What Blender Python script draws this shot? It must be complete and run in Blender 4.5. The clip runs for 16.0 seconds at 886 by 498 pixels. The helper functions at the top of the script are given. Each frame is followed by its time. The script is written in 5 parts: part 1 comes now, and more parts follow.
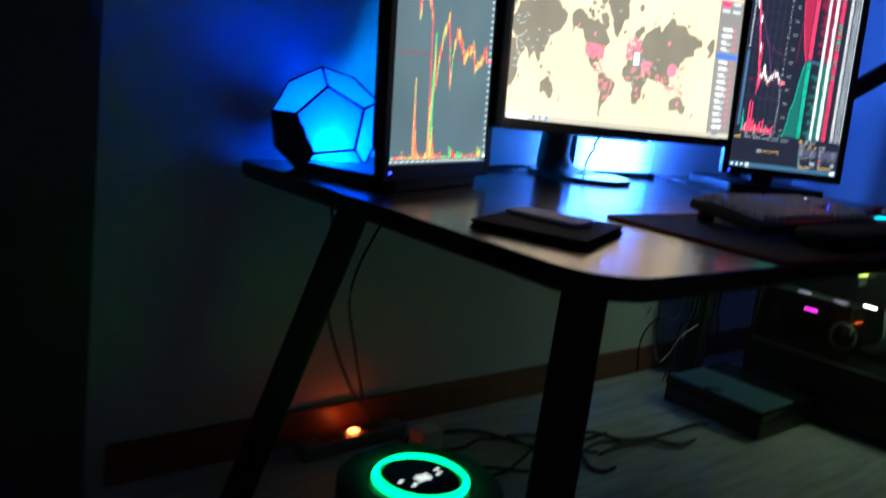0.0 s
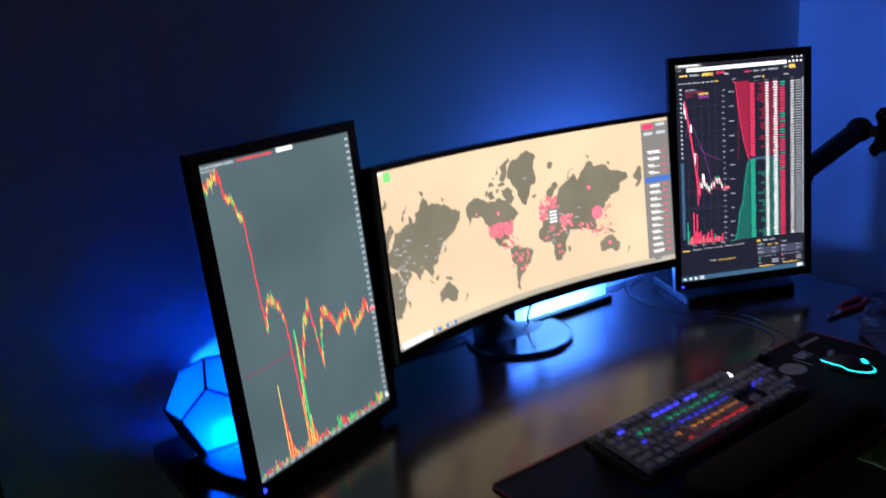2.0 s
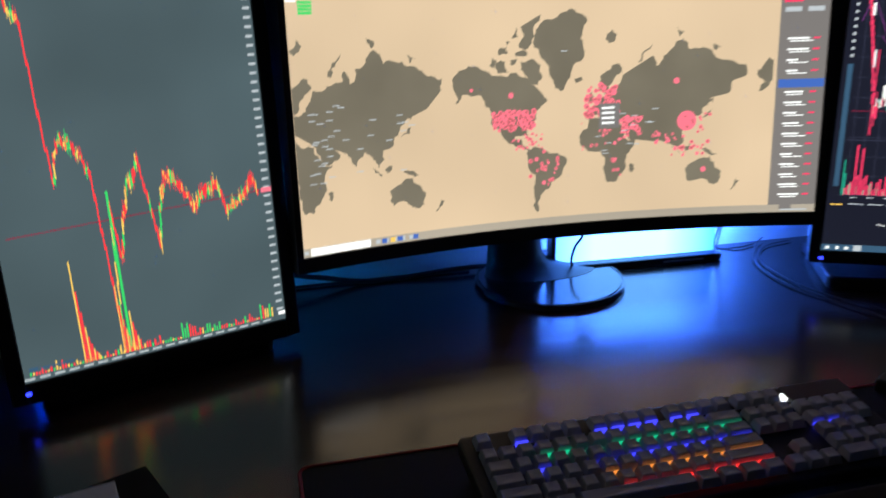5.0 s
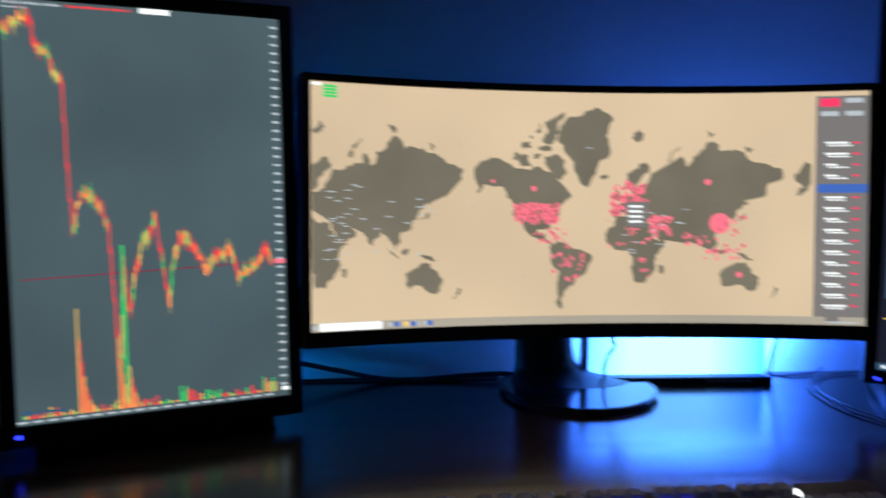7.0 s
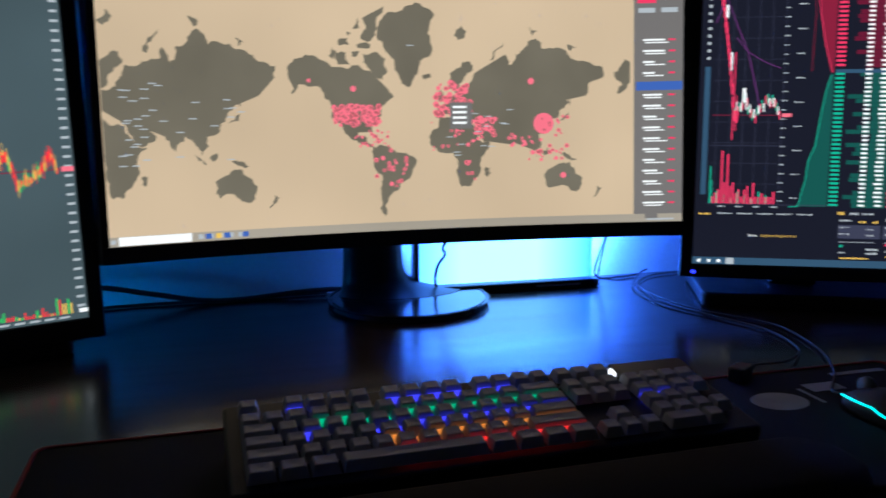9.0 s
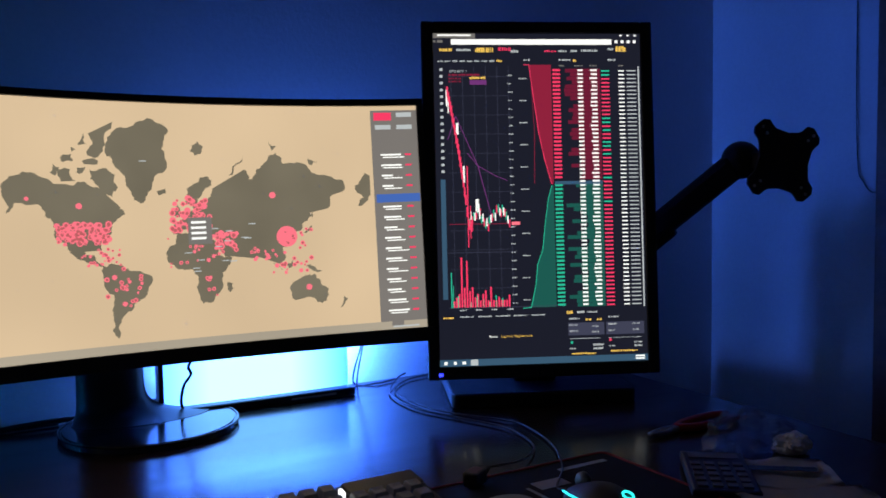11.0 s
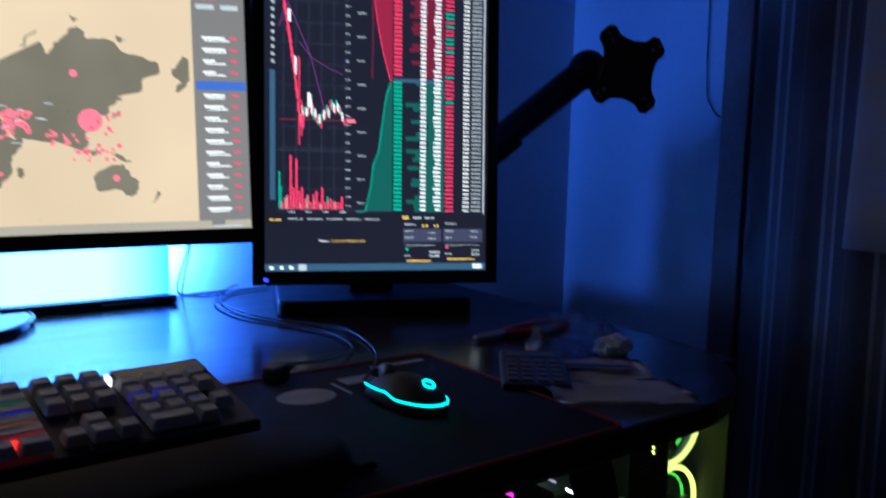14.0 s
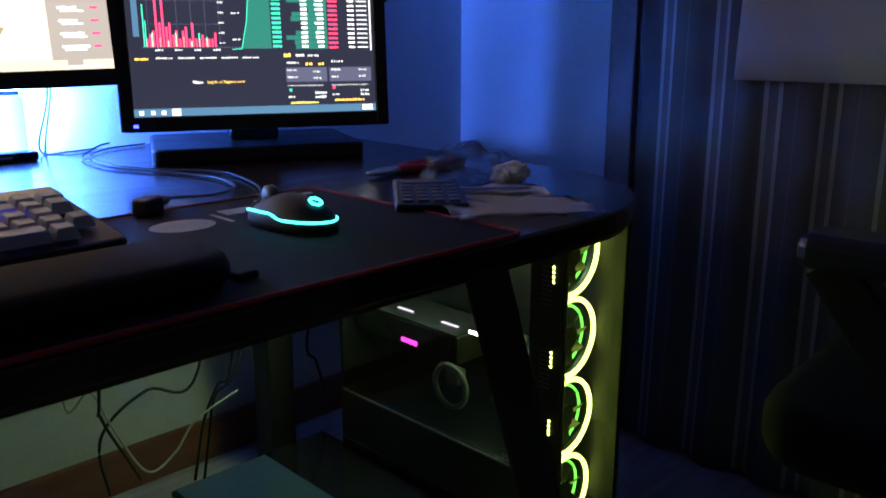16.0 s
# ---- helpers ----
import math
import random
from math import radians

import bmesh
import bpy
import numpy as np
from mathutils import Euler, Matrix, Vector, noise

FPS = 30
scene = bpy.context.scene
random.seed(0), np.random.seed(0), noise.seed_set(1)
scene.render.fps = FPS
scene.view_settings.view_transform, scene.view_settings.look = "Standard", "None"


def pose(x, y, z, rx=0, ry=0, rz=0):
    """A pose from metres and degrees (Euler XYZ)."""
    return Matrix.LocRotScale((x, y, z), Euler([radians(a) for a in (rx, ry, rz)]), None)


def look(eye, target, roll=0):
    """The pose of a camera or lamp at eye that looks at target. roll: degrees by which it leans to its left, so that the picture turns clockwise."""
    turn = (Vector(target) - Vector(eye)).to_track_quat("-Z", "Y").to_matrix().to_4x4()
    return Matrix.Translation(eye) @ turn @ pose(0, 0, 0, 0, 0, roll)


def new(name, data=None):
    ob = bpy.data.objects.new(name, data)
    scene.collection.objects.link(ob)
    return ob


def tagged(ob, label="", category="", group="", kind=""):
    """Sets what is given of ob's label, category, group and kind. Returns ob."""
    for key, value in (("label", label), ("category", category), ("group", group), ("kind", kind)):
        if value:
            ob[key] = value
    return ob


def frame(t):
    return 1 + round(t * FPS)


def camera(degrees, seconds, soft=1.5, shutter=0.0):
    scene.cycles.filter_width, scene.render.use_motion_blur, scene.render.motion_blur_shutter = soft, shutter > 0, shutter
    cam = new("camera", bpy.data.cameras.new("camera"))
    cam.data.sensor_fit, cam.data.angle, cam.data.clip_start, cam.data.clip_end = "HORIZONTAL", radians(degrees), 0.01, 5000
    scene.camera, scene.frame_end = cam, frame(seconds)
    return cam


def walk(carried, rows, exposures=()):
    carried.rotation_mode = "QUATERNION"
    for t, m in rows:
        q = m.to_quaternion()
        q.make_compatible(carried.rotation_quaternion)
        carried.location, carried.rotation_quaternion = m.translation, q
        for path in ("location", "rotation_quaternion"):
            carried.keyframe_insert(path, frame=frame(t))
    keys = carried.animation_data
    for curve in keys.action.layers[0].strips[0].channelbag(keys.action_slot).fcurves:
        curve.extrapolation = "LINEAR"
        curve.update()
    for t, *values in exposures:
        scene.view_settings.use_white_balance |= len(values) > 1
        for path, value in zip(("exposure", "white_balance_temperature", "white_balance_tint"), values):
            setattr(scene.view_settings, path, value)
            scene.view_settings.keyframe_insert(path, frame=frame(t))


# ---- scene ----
cam = camera(56.8, 16.0, 1.6, 0.65)
PATH = [
    (0, (-1.477, -1.11, 0.919), (-0.18, 0.359, 0.521), 7.4),
    (0.5, (-1.343, -1.015, 0.927), (0.013, 0.429, 0.644), 10.4),
    (1, (-1.115, -0.998, 0.977), (0.059, 0.6, 0.723), 1.1),
    (1.5, (-1.043, -1.051, 1.26), (0.126, 0.509, 0.811), -6.1),
    (2, (-1.118, -1.211, 1.457), (-0.019, 0.37, 0.915), -4.3),
    (2.5, (-1.076, -1.303, 1.441), (-0.021, 0.277, 0.816), -2.5),
    (3, (-0.982, -1.297, 1.431), (-0.009, 0.297, 0.717), -1.4),
    (3.2, (-0.936, -1.262, 1.414), (-0.009, 0.35, 0.675), -0.7),
    (5.3, (-0.429, -1.046, 1.161), (-0.091, 0.833, 0.566), -0.9),
    (5.5, (-0.443, -1.068, 1.121), (-0.187, 0.854, 0.629), -1.0),
    (6, (-0.462, -1.088, 1.133), (-0.536, 0.897, 0.899), -1.6),
    (6.5, (-0.413, -1.097, 1.12), (-0.443, 0.894, 0.931), 0.7),
    (7, (-0.325, -1.084, 1.103), (-0.125, 0.894, 0.88), 0.5),
    (7.5, (-0.302, -1.089, 1.095), (0.003, 0.871, 0.842), 0.6),
    (8, (-0.285, -1.071, 1.07), (0.093, 0.869, 0.768), 0.6),
    (8.5, (-0.279, -1.063, 1.055), (0.162, 0.856, 0.706), 0.6),
    (9, (-0.27, -1.047, 1.044), (0.268, 0.845, 0.686), -0.1),
    (9.5, (-0.24, -1.053, 1.046), (0.435, 0.805, 0.74), -1.1),
    (10, (-0.209, -1.057, 1.069), (0.661, 0.73, 0.849), -1.0),
    (10.2, (-0.207, -1.066, 1.069), (0.712, 0.701, 0.879), -0.8),
    (12.5, (-0.182, -1.078, 1.05), (0.866, 0.623, 0.947), -1.0),
    (13, (-0.164, -1.084, 1.06), (0.919, 0.59, 0.91), -0.3),
    (13.5, (-0.129, -1.093, 1.021), (1.02, 0.536, 0.851), 0.9),
    (14, (-0.099, -1.071, 0.986), (1.119, 0.497, 0.742), 1.4),
    (14.5, (-0.059, -1.051, 0.954), (1.228, 0.44, 0.605), 0.4),
    (15, (-0.046, -1.026, 0.934), (1.326, 0.354, 0.476), 0.3),
    (15.5, (-0.061, -1.043, 0.924), (1.314, 0.328, 0.444), 0.2),
    (16, (-0.066, -1.05, 0.905), (1.302, 0.322, 0.408), 0.0),
]
walk(cam, [(t, look(eye, target, roll)) for t, eye, target, roll in PATH], [
    (0.0, 1.40, 6100, 2), (1.0, 1.15, 6200, 4), (1.5, 0.95, 6300, 8), (2.5, 0.85, 6500, 9), (3.2, 0.80, 6500, 10), (5.3, 0.45, 6500, 5),
    (6.5, 0.50, 6400, 4), (7.0, 0.35, 6300, 5), (7.5, 0.25, 6200, 5), (8.5, 0.2, 6100, 5), (9.5, 0.2, 6500, 6), (10.2, 0.25, 7100, 5),
    (12.5, 0.25, 5900, 7), (13.0, 0.25, 5900, 7), (13.5, 0.30, 6000, 6), (14.0, 0.65, 5900, 2), (14.5, 0.95, 6100, 0), (15.0, 1.45, 6300, 4),
    (15.5, 1.75, 6800, 6), (16.0, 1.95, 7100, 8),
])

# ---------------------------------------------------------------- light
world = bpy.data.worlds.new("night")
world.use_nodes = True
scene.world = world
world.node_tree.nodes["Background"].inputs[0].default_value = (0.010, 0.018, 0.04, 1)
world.node_tree.nodes["Background"].inputs[1].default_value = 0.05

DESK = 0.74          # height of the desk top
WALL_Y = 0.265       # face of the back wall
WALL_X = 1.303       # face of the side wall
FLOOR = 0.136        # height of the floor; the desk is a low one
STRIP_RGB = (0.045, 0.165, 1.0)
FAN_RGB = (0.72, 0.90, 0.16)


# ---------------------------------------------------------------- materials
def material(name):
    m = bpy.data.materials.new(name)
    m.use_nodes = True
    return m, m.node_tree.nodes, m.node_tree.links, m.node_tree.nodes["Principled BSDF"]


def solid(name, rgb, rough=0.5, metal=0.0, vary=0.25, scale=60.0, bump=0.05, coat=0.0, stretch=(1, 1, 1), fine=6.0):
    """A painted, moulded or woven surface: colour varied at two scales, uneven gloss, fine relief."""
    m, nodes, links, bsdf = material(name)
    coord = nodes.new("ShaderNodeTexCoord")
    mapping = nodes.new("ShaderNodeMapping")
    mapping.inputs["Scale"].default_value = stretch
    links.new(coord.outputs["Object"], mapping.inputs[0])
    big, small = nodes.new("ShaderNodeTexNoise"), nodes.new("ShaderNodeTexNoise")
    big.inputs["Scale"].default_value, small.inputs["Scale"].default_value = scale / fine, scale * 4
    big.inputs["Detail"].default_value, small.inputs["Detail"].default_value = 5, 3
    for n in (big, small):
        links.new(mapping.outputs[0], n.inputs["Vector"])
    mix = nodes.new("ShaderNodeMath")
    mix.operation = "MULTIPLY_ADD"
    mix.inputs[1].default_value, mix.inputs[2].default_value = 0.5, 0.0
    links.new(small.outputs["Fac"], mix.inputs[0])
    add = nodes.new("ShaderNodeMath")
    add.operation = "MULTIPLY_ADD"
    add.inputs[1].default_value = 0.5
    links.new(big.outputs["Fac"], add.inputs[0])
    links.new(mix.outputs[0], add.inputs[2])
    ramp = nodes.new("ShaderNodeValToRGB")
    ramp.color_ramp.elements[0].position, ramp.color_ramp.elements[1].position = 0.3, 0.7
    ramp.color_ramp.elements[0].color = (*[c * (1 - vary) for c in rgb], 1)
    ramp.color_ramp.elements[1].color = (*[min(1, c * (1 + vary)) for c in rgb], 1)
    links.new(add.outputs[0], ramp.inputs[0])
    links.new(ramp.outputs[0], bsdf.inputs["Base Color"])
    gloss = nodes.new("ShaderNodeMapRange")
    gloss.inputs["To Min"].default_value, gloss.inputs["To Max"].default_value = max(0.02, rough - 0.1), min(1, rough + 0.1)
    links.new(big.outputs["Fac"], gloss.inputs["Value"])
    links.new(gloss.outputs[0], bsdf.inputs["Roughness"])
    bsdf.inputs["Metallic"].default_value = metal
    bsdf.inputs["Coat Weight"].default_value = coat
    if bump:
        b = nodes.new("ShaderNodeBump")
        b.inputs["Strength"].default_value, b.inputs["Distance"].default_value = bump, 0.002
        links.new(small.outputs["Fac"], b.inputs["Height"])
        links.new(b.outputs[0], bsdf.inputs["Normal"])
    return m


def glow(name, rgb, strength):
    m, nodes, links, bsdf = material(name)
    bsdf.inputs["Base Color"].default_value = (0.02, 0.02, 0.02, 1)
    bsdf.inputs["Roughness"].default_value = 0.35
    bsdf.inputs["Emission Color"].default_value = (*rgb, 1)
    bsdf.inputs["Emission Strength"].default_value = strength
    return m


def display(name, rgb, strength, mottled=0.12, scale=2.5):
    """A lit panel whose backlight is slightly uneven."""
    m, nodes, links, bsdf = material(name)
    bsdf.inputs["Base Color"].default_value = (0.01, 0.01, 0.012, 1)
    bsdf.inputs["Roughness"].default_value = 0.4
    coord, tex = nodes.new("ShaderNodeTexCoord"), nodes.new("ShaderNodeTexNoise")
    tex.inputs["Scale"].default_value = scale
    links.new(coord.outputs["Object"], tex.inputs["Vector"])
    ramp = nodes.new("ShaderNodeValToRGB")
    ramp.color_ramp.elements[0].position, ramp.color_ramp.elements[1].position = 0.3, 0.7
    ramp.color_ramp.elements[0].color = (*[c * (1 - mottled) for c in rgb], 1)
    ramp.color_ramp.elements[1].color = (*[c * (1 + mottled) for c in rgb], 1)
    links.new(tex.outputs["Fac"], ramp.inputs[0])
    links.new(ramp.outputs[0], bsdf.inputs["Emission Color"])
    bsdf.inputs["Emission Strength"].default_value = strength
    return m


def hot_bar(name, core, rim, strength):
    """A diffuser whose glare is painted in: near white mid-length, fading to the lamp colour at both ends."""
    m, nodes, links, bsdf = material(name)
    bsdf.inputs["Base Color"].default_value = (0.02, 0.02, 0.02, 1)
    coord, sep = nodes.new("ShaderNodeTexCoord"), nodes.new("ShaderNodeSeparateXYZ")
    links.new(coord.outputs["Generated"], sep.inputs[0])
    dist, away = nodes.new("ShaderNodeMath"), nodes.new("ShaderNodeMath")
    dist.operation, dist.inputs[1].default_value = "SUBTRACT", 0.45
    away.operation = "ABSOLUTE"
    links.new(sep.outputs["X"], dist.inputs[0])
    links.new(dist.outputs[0], away.inputs[0])
    ramp = nodes.new("ShaderNodeValToRGB")
    ramp.color_ramp.elements[0].position, ramp.color_ramp.elements[1].position = 0.22, 0.55
    ramp.color_ramp.elements[0].color, ramp.color_ramp.elements[1].color = (*core, 1), (*rim, 1)
    links.new(away.outputs[0], ramp.inputs[0])
    links.new(ramp.outputs[0], bsdf.inputs["Emission Color"])
    bsdf.inputs["Emission Strength"].default_value = strength
    return m


def clear(name, rgb, rough=0.0, gloss_share=0.035):
    """A thin pane: mostly see-through, with the gloss of glass."""
    m, nodes, links, bsdf = material(name)
    out = nodes["Material Output"]
    through_it, gloss, mix, fres = (nodes.new("ShaderNodeBsdfTransparent"), nodes.new("ShaderNodeBsdfGlossy"),
                                    nodes.new("ShaderNodeMixShader"), nodes.new("ShaderNodeLayerWeight"))
    power, scaled = nodes.new("ShaderNodeMath"), nodes.new("ShaderNodeMath")
    power.operation, scaled.operation = "POWER", "MULTIPLY_ADD"
    power.inputs[1].default_value = 4.0
    scaled.inputs[1].default_value, scaled.inputs[2].default_value = 0.5, gloss_share
    through_it.inputs[0].default_value = (*rgb, 1)
    gloss.inputs["Roughness"].default_value = rough + 0.03
    links.new(fres.outputs["Facing"], power.inputs[0])
    links.new(power.outputs[0], scaled.inputs[0])
    links.new(scaled.outputs[0], mix.inputs[0])
    links.new(through_it.outputs[0], mix.inputs[1])
    links.new(gloss.outputs[0], mix.inputs[2])
    links.new(mix.outputs[0], out.inputs[0])
    nodes.remove(bsdf)
    return m


def wood(name, rgb, rough=0.3, bump=0.04):
    m = solid(name, rgb, rough, 0.0, 0.35, 30.0, bump, 0.0, (1.0, 9.0, 9.0))
    return m


M_WALL = solid("wall_paint", (0.62, 0.64, 0.66), 0.65, vary=0.06, scale=40, bump=0.25)
M_FLOOR = wood("laminate", (0.42, 0.38, 0.35), 0.22)
M_CEIL = solid("ceiling_paint", (0.7, 0.7, 0.7), 0.8, vary=0.05, scale=30)
M_BASE = wood("reddish_wood", (0.20, 0.075, 0.045), 0.4)
M_DESK = wood("dark_laminate", (0.026, 0.017, 0.014), 0.20, 0.015)
M_DESK.node_tree.nodes["Principled BSDF"].inputs["Specular IOR Level"].default_value = 0.6
M_EDGE = solid("black_edge", (0.012, 0.012, 0.013), 0.4, scale=80)
M_LEG = solid("black_powder_coat", (0.010, 0.009, 0.009), 0.6, scale=120, bump=0.1)
M_PLASTIC = solid("black_plastic", (0.010, 0.010, 0.011), 0.38, scale=140, bump=0.05)
M_GLOSS = solid("gloss_black", (0.008, 0.008, 0.009), 0.10, scale=50, bump=0.0)
M_FOOT = solid("foot_gloss", (0.02, 0.02, 0.022), 0.14, 0.0, scale=40, bump=0.0)
M_RUBBER = solid("cable_rubber", (0.012, 0.012, 0.013), 0.5, scale=200)
M_WHITE_CABLE = solid("white_cable", (0.55, 0.54, 0.52), 0.5, scale=200)
M_CLOTH = solid("mat_cloth", (0.012, 0.012, 0.013), 0.85, scale=400, bump=0.3, fine=40)
M_CLOTH.node_tree.nodes["Principled BSDF"].inputs["Specular IOR Level"].default_value = 0.15
M_RED_STITCH = solid("red_stitching", (0.30, 0.012, 0.012), 0.8, scale=500, bump=0.5)
M_KEYCAP = solid("keycap_white", (0.42, 0.45, 0.54), 0.5, vary=0.08, scale=150)
M_PRINT = solid("grey_print", (0.34, 0.35, 0.36), 0.7, scale=200)
M_PAPER = solid("paper", (0.84, 0.84, 0.85), 0.75, vary=0.06, scale=40)
M_GLASS = clear("case_glass", (0.72, 0.74, 0.76))
M_BAG = clear("plastic_bag", (0.72, 0.74, 0.78), 0.22, 0.16)
M_RED = solid("red_plastic", (0.40, 0.02, 0.015), 0.4, scale=90)
M_GREY = solid("grey_plastic", (0.12, 0.12, 0.125), 0.45, scale=90)
M_STEEL = solid("steel", (0.45, 0.45, 0.46), 0.35, 1.0, scale=60)
M_COPPER_TRIM = solid("window_trim", (0.20, 0.105, 0.085), 0.45, scale=30)

G_STRIP = glow("light_bar_glow", STRIP_RGB, 360.0)
G_STRIP_FRONT = hot_bar("light_bar_front_glow", (0.12, 0.36, 1.0), (0.02, 0.13, 1.0), 5.5)
G_LAMP = glow("lamp_bulb_glow", (0.008, 0.30, 1.0), 135.0)
G_FAN = glow("fan_ring_glow", FAN_RGB, 2.6)
G_FAN_IN = glow("fan_ring_inner_glow", (0.10, 0.75, 0.06), 1.4)
G_PINK = glow("logo_glow", (1.0, 0.04, 0.72), 1.5)
G_WHITE = glow("led_white", (1.0, 0.95, 0.9), 6.0)
G_LED = glow("keyboard_led", (0.95, 0.97, 1.0), 1.6)
G_BLUE = glow("led_blue", (0.02, 0.03, 1.0), 4.0)
G_MOUSE = glow("mouse_glow", (0.02, 0.62, 0.62), 2.2)
G_GREEN = glow("green_ring", (0.01, 0.85, 0.20), 1.8)
G_ORANGE = glow("led_orange", (1.0, 0.12, 0.02), 8.0)
G_KEY = {"blue": glow("key_blue", (0.05, 0.05, 1.0), 1.2), "green": glow("key_green", (0.02, 0.75, 0.35), 0.6),
         "orange": glow("key_orange", (1.0, 0.30, 0.05), 0.75), "red": glow("key_red", (1.0, 0.03, 0.03), 1.0),
         "white": glow("key_lamp", (0.9, 0.9, 1.0), 1.2)}

G_ROW = {"blue": glow("row_blue", (0.04, 0.04, 1.0), 3.5), "green": glow("row_green", (0.02, 0.75, 0.40), 1.0),
         "orange": glow("row_orange", (1.0, 0.26, 0.05), 1.6), "red": glow("row_red", (1.0, 0.02, 0.03), 2.6)}


# ---------------------------------------------------------------- builders
def thing(name, label, category, m=None, group=""):
    ob = new(name)
    ob.empty_display_size = 0.05
    if m is not None:
        ob.matrix_world = m
    return tagged(ob, label, category, group)


def part(name, bm, mat, parent=None, label="", smooth=False):
    me = bpy.data.meshes.new(name)
    bm.to_mesh(me)
    bm.free()
    me.materials.append(mat)
    if smooth:
        me.shade_smooth()
    ob = new(name, me)
    ob.parent = parent
    if label:
        ob["label"] = label
    return ob


def structure(name, bm, mat, label):
    return tagged(part(name, bm, mat), label, name.split("_")[0], kind="structure")


def box(x0, x1, y0, y1, z0, z1, bevel=0.0, seg=2, bm=None):
    bm2 = bmesh.new()
    bmesh.ops.create_cube(bm2, size=1, matrix=Matrix.Translation(((x0 + x1) / 2, (y0 + y1) / 2, (z0 + z1) / 2))
                          @ Matrix.Diagonal((x1 - x0, y1 - y0, z1 - z0, 1)))
    if bevel:
        bmesh.ops.bevel(bm2, geom=bm2.edges[:], offset=bevel, segments=seg, affect="EDGES", profile=0.5)
    return join(bm, bm2)


def join(bm, bm2):
    if bm is None:
        return bm2
    me = bpy.data.meshes.new("tmp")
    bm2.to_mesh(me)
    bm2.free()
    bm.from_mesh(me)
    bpy.data.meshes.remove(me)
    return bm


def prism(points, z0, z1, bevel=0.0, bm=None):
    """An upright prism over an outline in x and y."""
    bm2 = bmesh.new()
    low = [bm2.verts.new((x, y, z0)) for x, y in points]
    face = bm2.faces.new(low)
    up = bmesh.ops.extrude_face_region(bm2, geom=[face])
    bmesh.ops.translate(bm2, verts=[v for v in up["geom"] if isinstance(v, bmesh.types.BMVert)], vec=(0, 0, z1 - z0))
    bmesh.ops.recalc_face_normals(bm2, faces=bm2.faces[:])
    if bevel:
        flat = [e for e in bm2.edges if abs(e.verts[0].co.z - e.verts[1].co.z) < 1e-6]
        bmesh.ops.bevel(bm2, geom=flat, offset=bevel, segments=2, affect="EDGES", profile=0.5)
    return join(bm, bm2)


def rounded(x0, x1, y0, y1, r, steps=8):
    """A rounded outline; r: radii of the corners (x1,y1), (x0,y1), (x0,y0), (x1,y0)."""
    pts = []
    for (cx, cy, sx, sy, a0), rad in zip(((x1, y1, -1, -1, 0), (x0, y1, 1, -1, 90), (x0, y0, 1, 1, 180), (x1, y0, -1, 1, 270)), r):
        for k in range(steps + 1):
            a = radians(a0 + 90 * k / steps)
            pts.append((cx + sx * rad + rad * math.cos(a), cy + sy * rad + rad * math.sin(a)))
    return pts


def cyl(r0, r1, z0, z1, seg=32, bm=None, m=None, bevel=0.0):
    bm2 = bmesh.new()
    bmesh.ops.create_cone(bm2, cap_ends=True, segments=seg, radius1=r0, radius2=r1, depth=z1 - z0,
                          matrix=Matrix.Translation((0, 0, (z0 + z1) / 2)))
    if bevel:
        bmesh.ops.bevel(bm2, geom=[e for e in bm2.edges if abs(e.verts[0].co.z - e.verts[1].co.z) < 1e-6],
                        offset=bevel, segments=2, affect="EDGES")
    if m is not None:
        bmesh.ops.transform(bm2, matrix=m, verts=bm2.verts[:])
    return join(bm, bm2)


def ring(rad, thick, m=None, seg=48, sides=8, flat=1.0, bm=None):
    bm2 = bmesh.new()
    rows = []
    for k in range(seg):
        a = 2 * math.pi * k / seg
        rows.append([bm2.verts.new(((rad + thick * math.cos(b)) * math.cos(a), (rad + thick * math.cos(b)) * math.sin(a),
                                    thick * flat * math.sin(b))) for b in (2 * math.pi * j / sides for j in range(sides))])
    for k in range(seg):
        for j in range(sides):
            p, q = rows[k], rows[(k + 1) % seg]
            bm2.faces.new((p[j], q[j], q[(j + 1) % sides], p[(j + 1) % sides]))
    if m is not None:
        bmesh.ops.transform(bm2, matrix=m, verts=bm2.verts[:])
    return join(bm, bm2)


def curve_points(knots, steps=8):
    k = [Vector(p) for p in knots]
    k = [2 * k[0] - k[1], *k, 2 * k[-1] - k[-2]]
    out = []
    for a, b, c, d in zip(k, k[1:], k[2:], k[3:]):
        for s in range(steps):
            t = s / steps
            out.append(0.5 * (2 * b + (c - a) * t + (2 * a - 5 * b + 4 * c - d) * t * t + (3 * b - a - 3 * c + d) * t ** 3))
    return [*out, k[-2]]


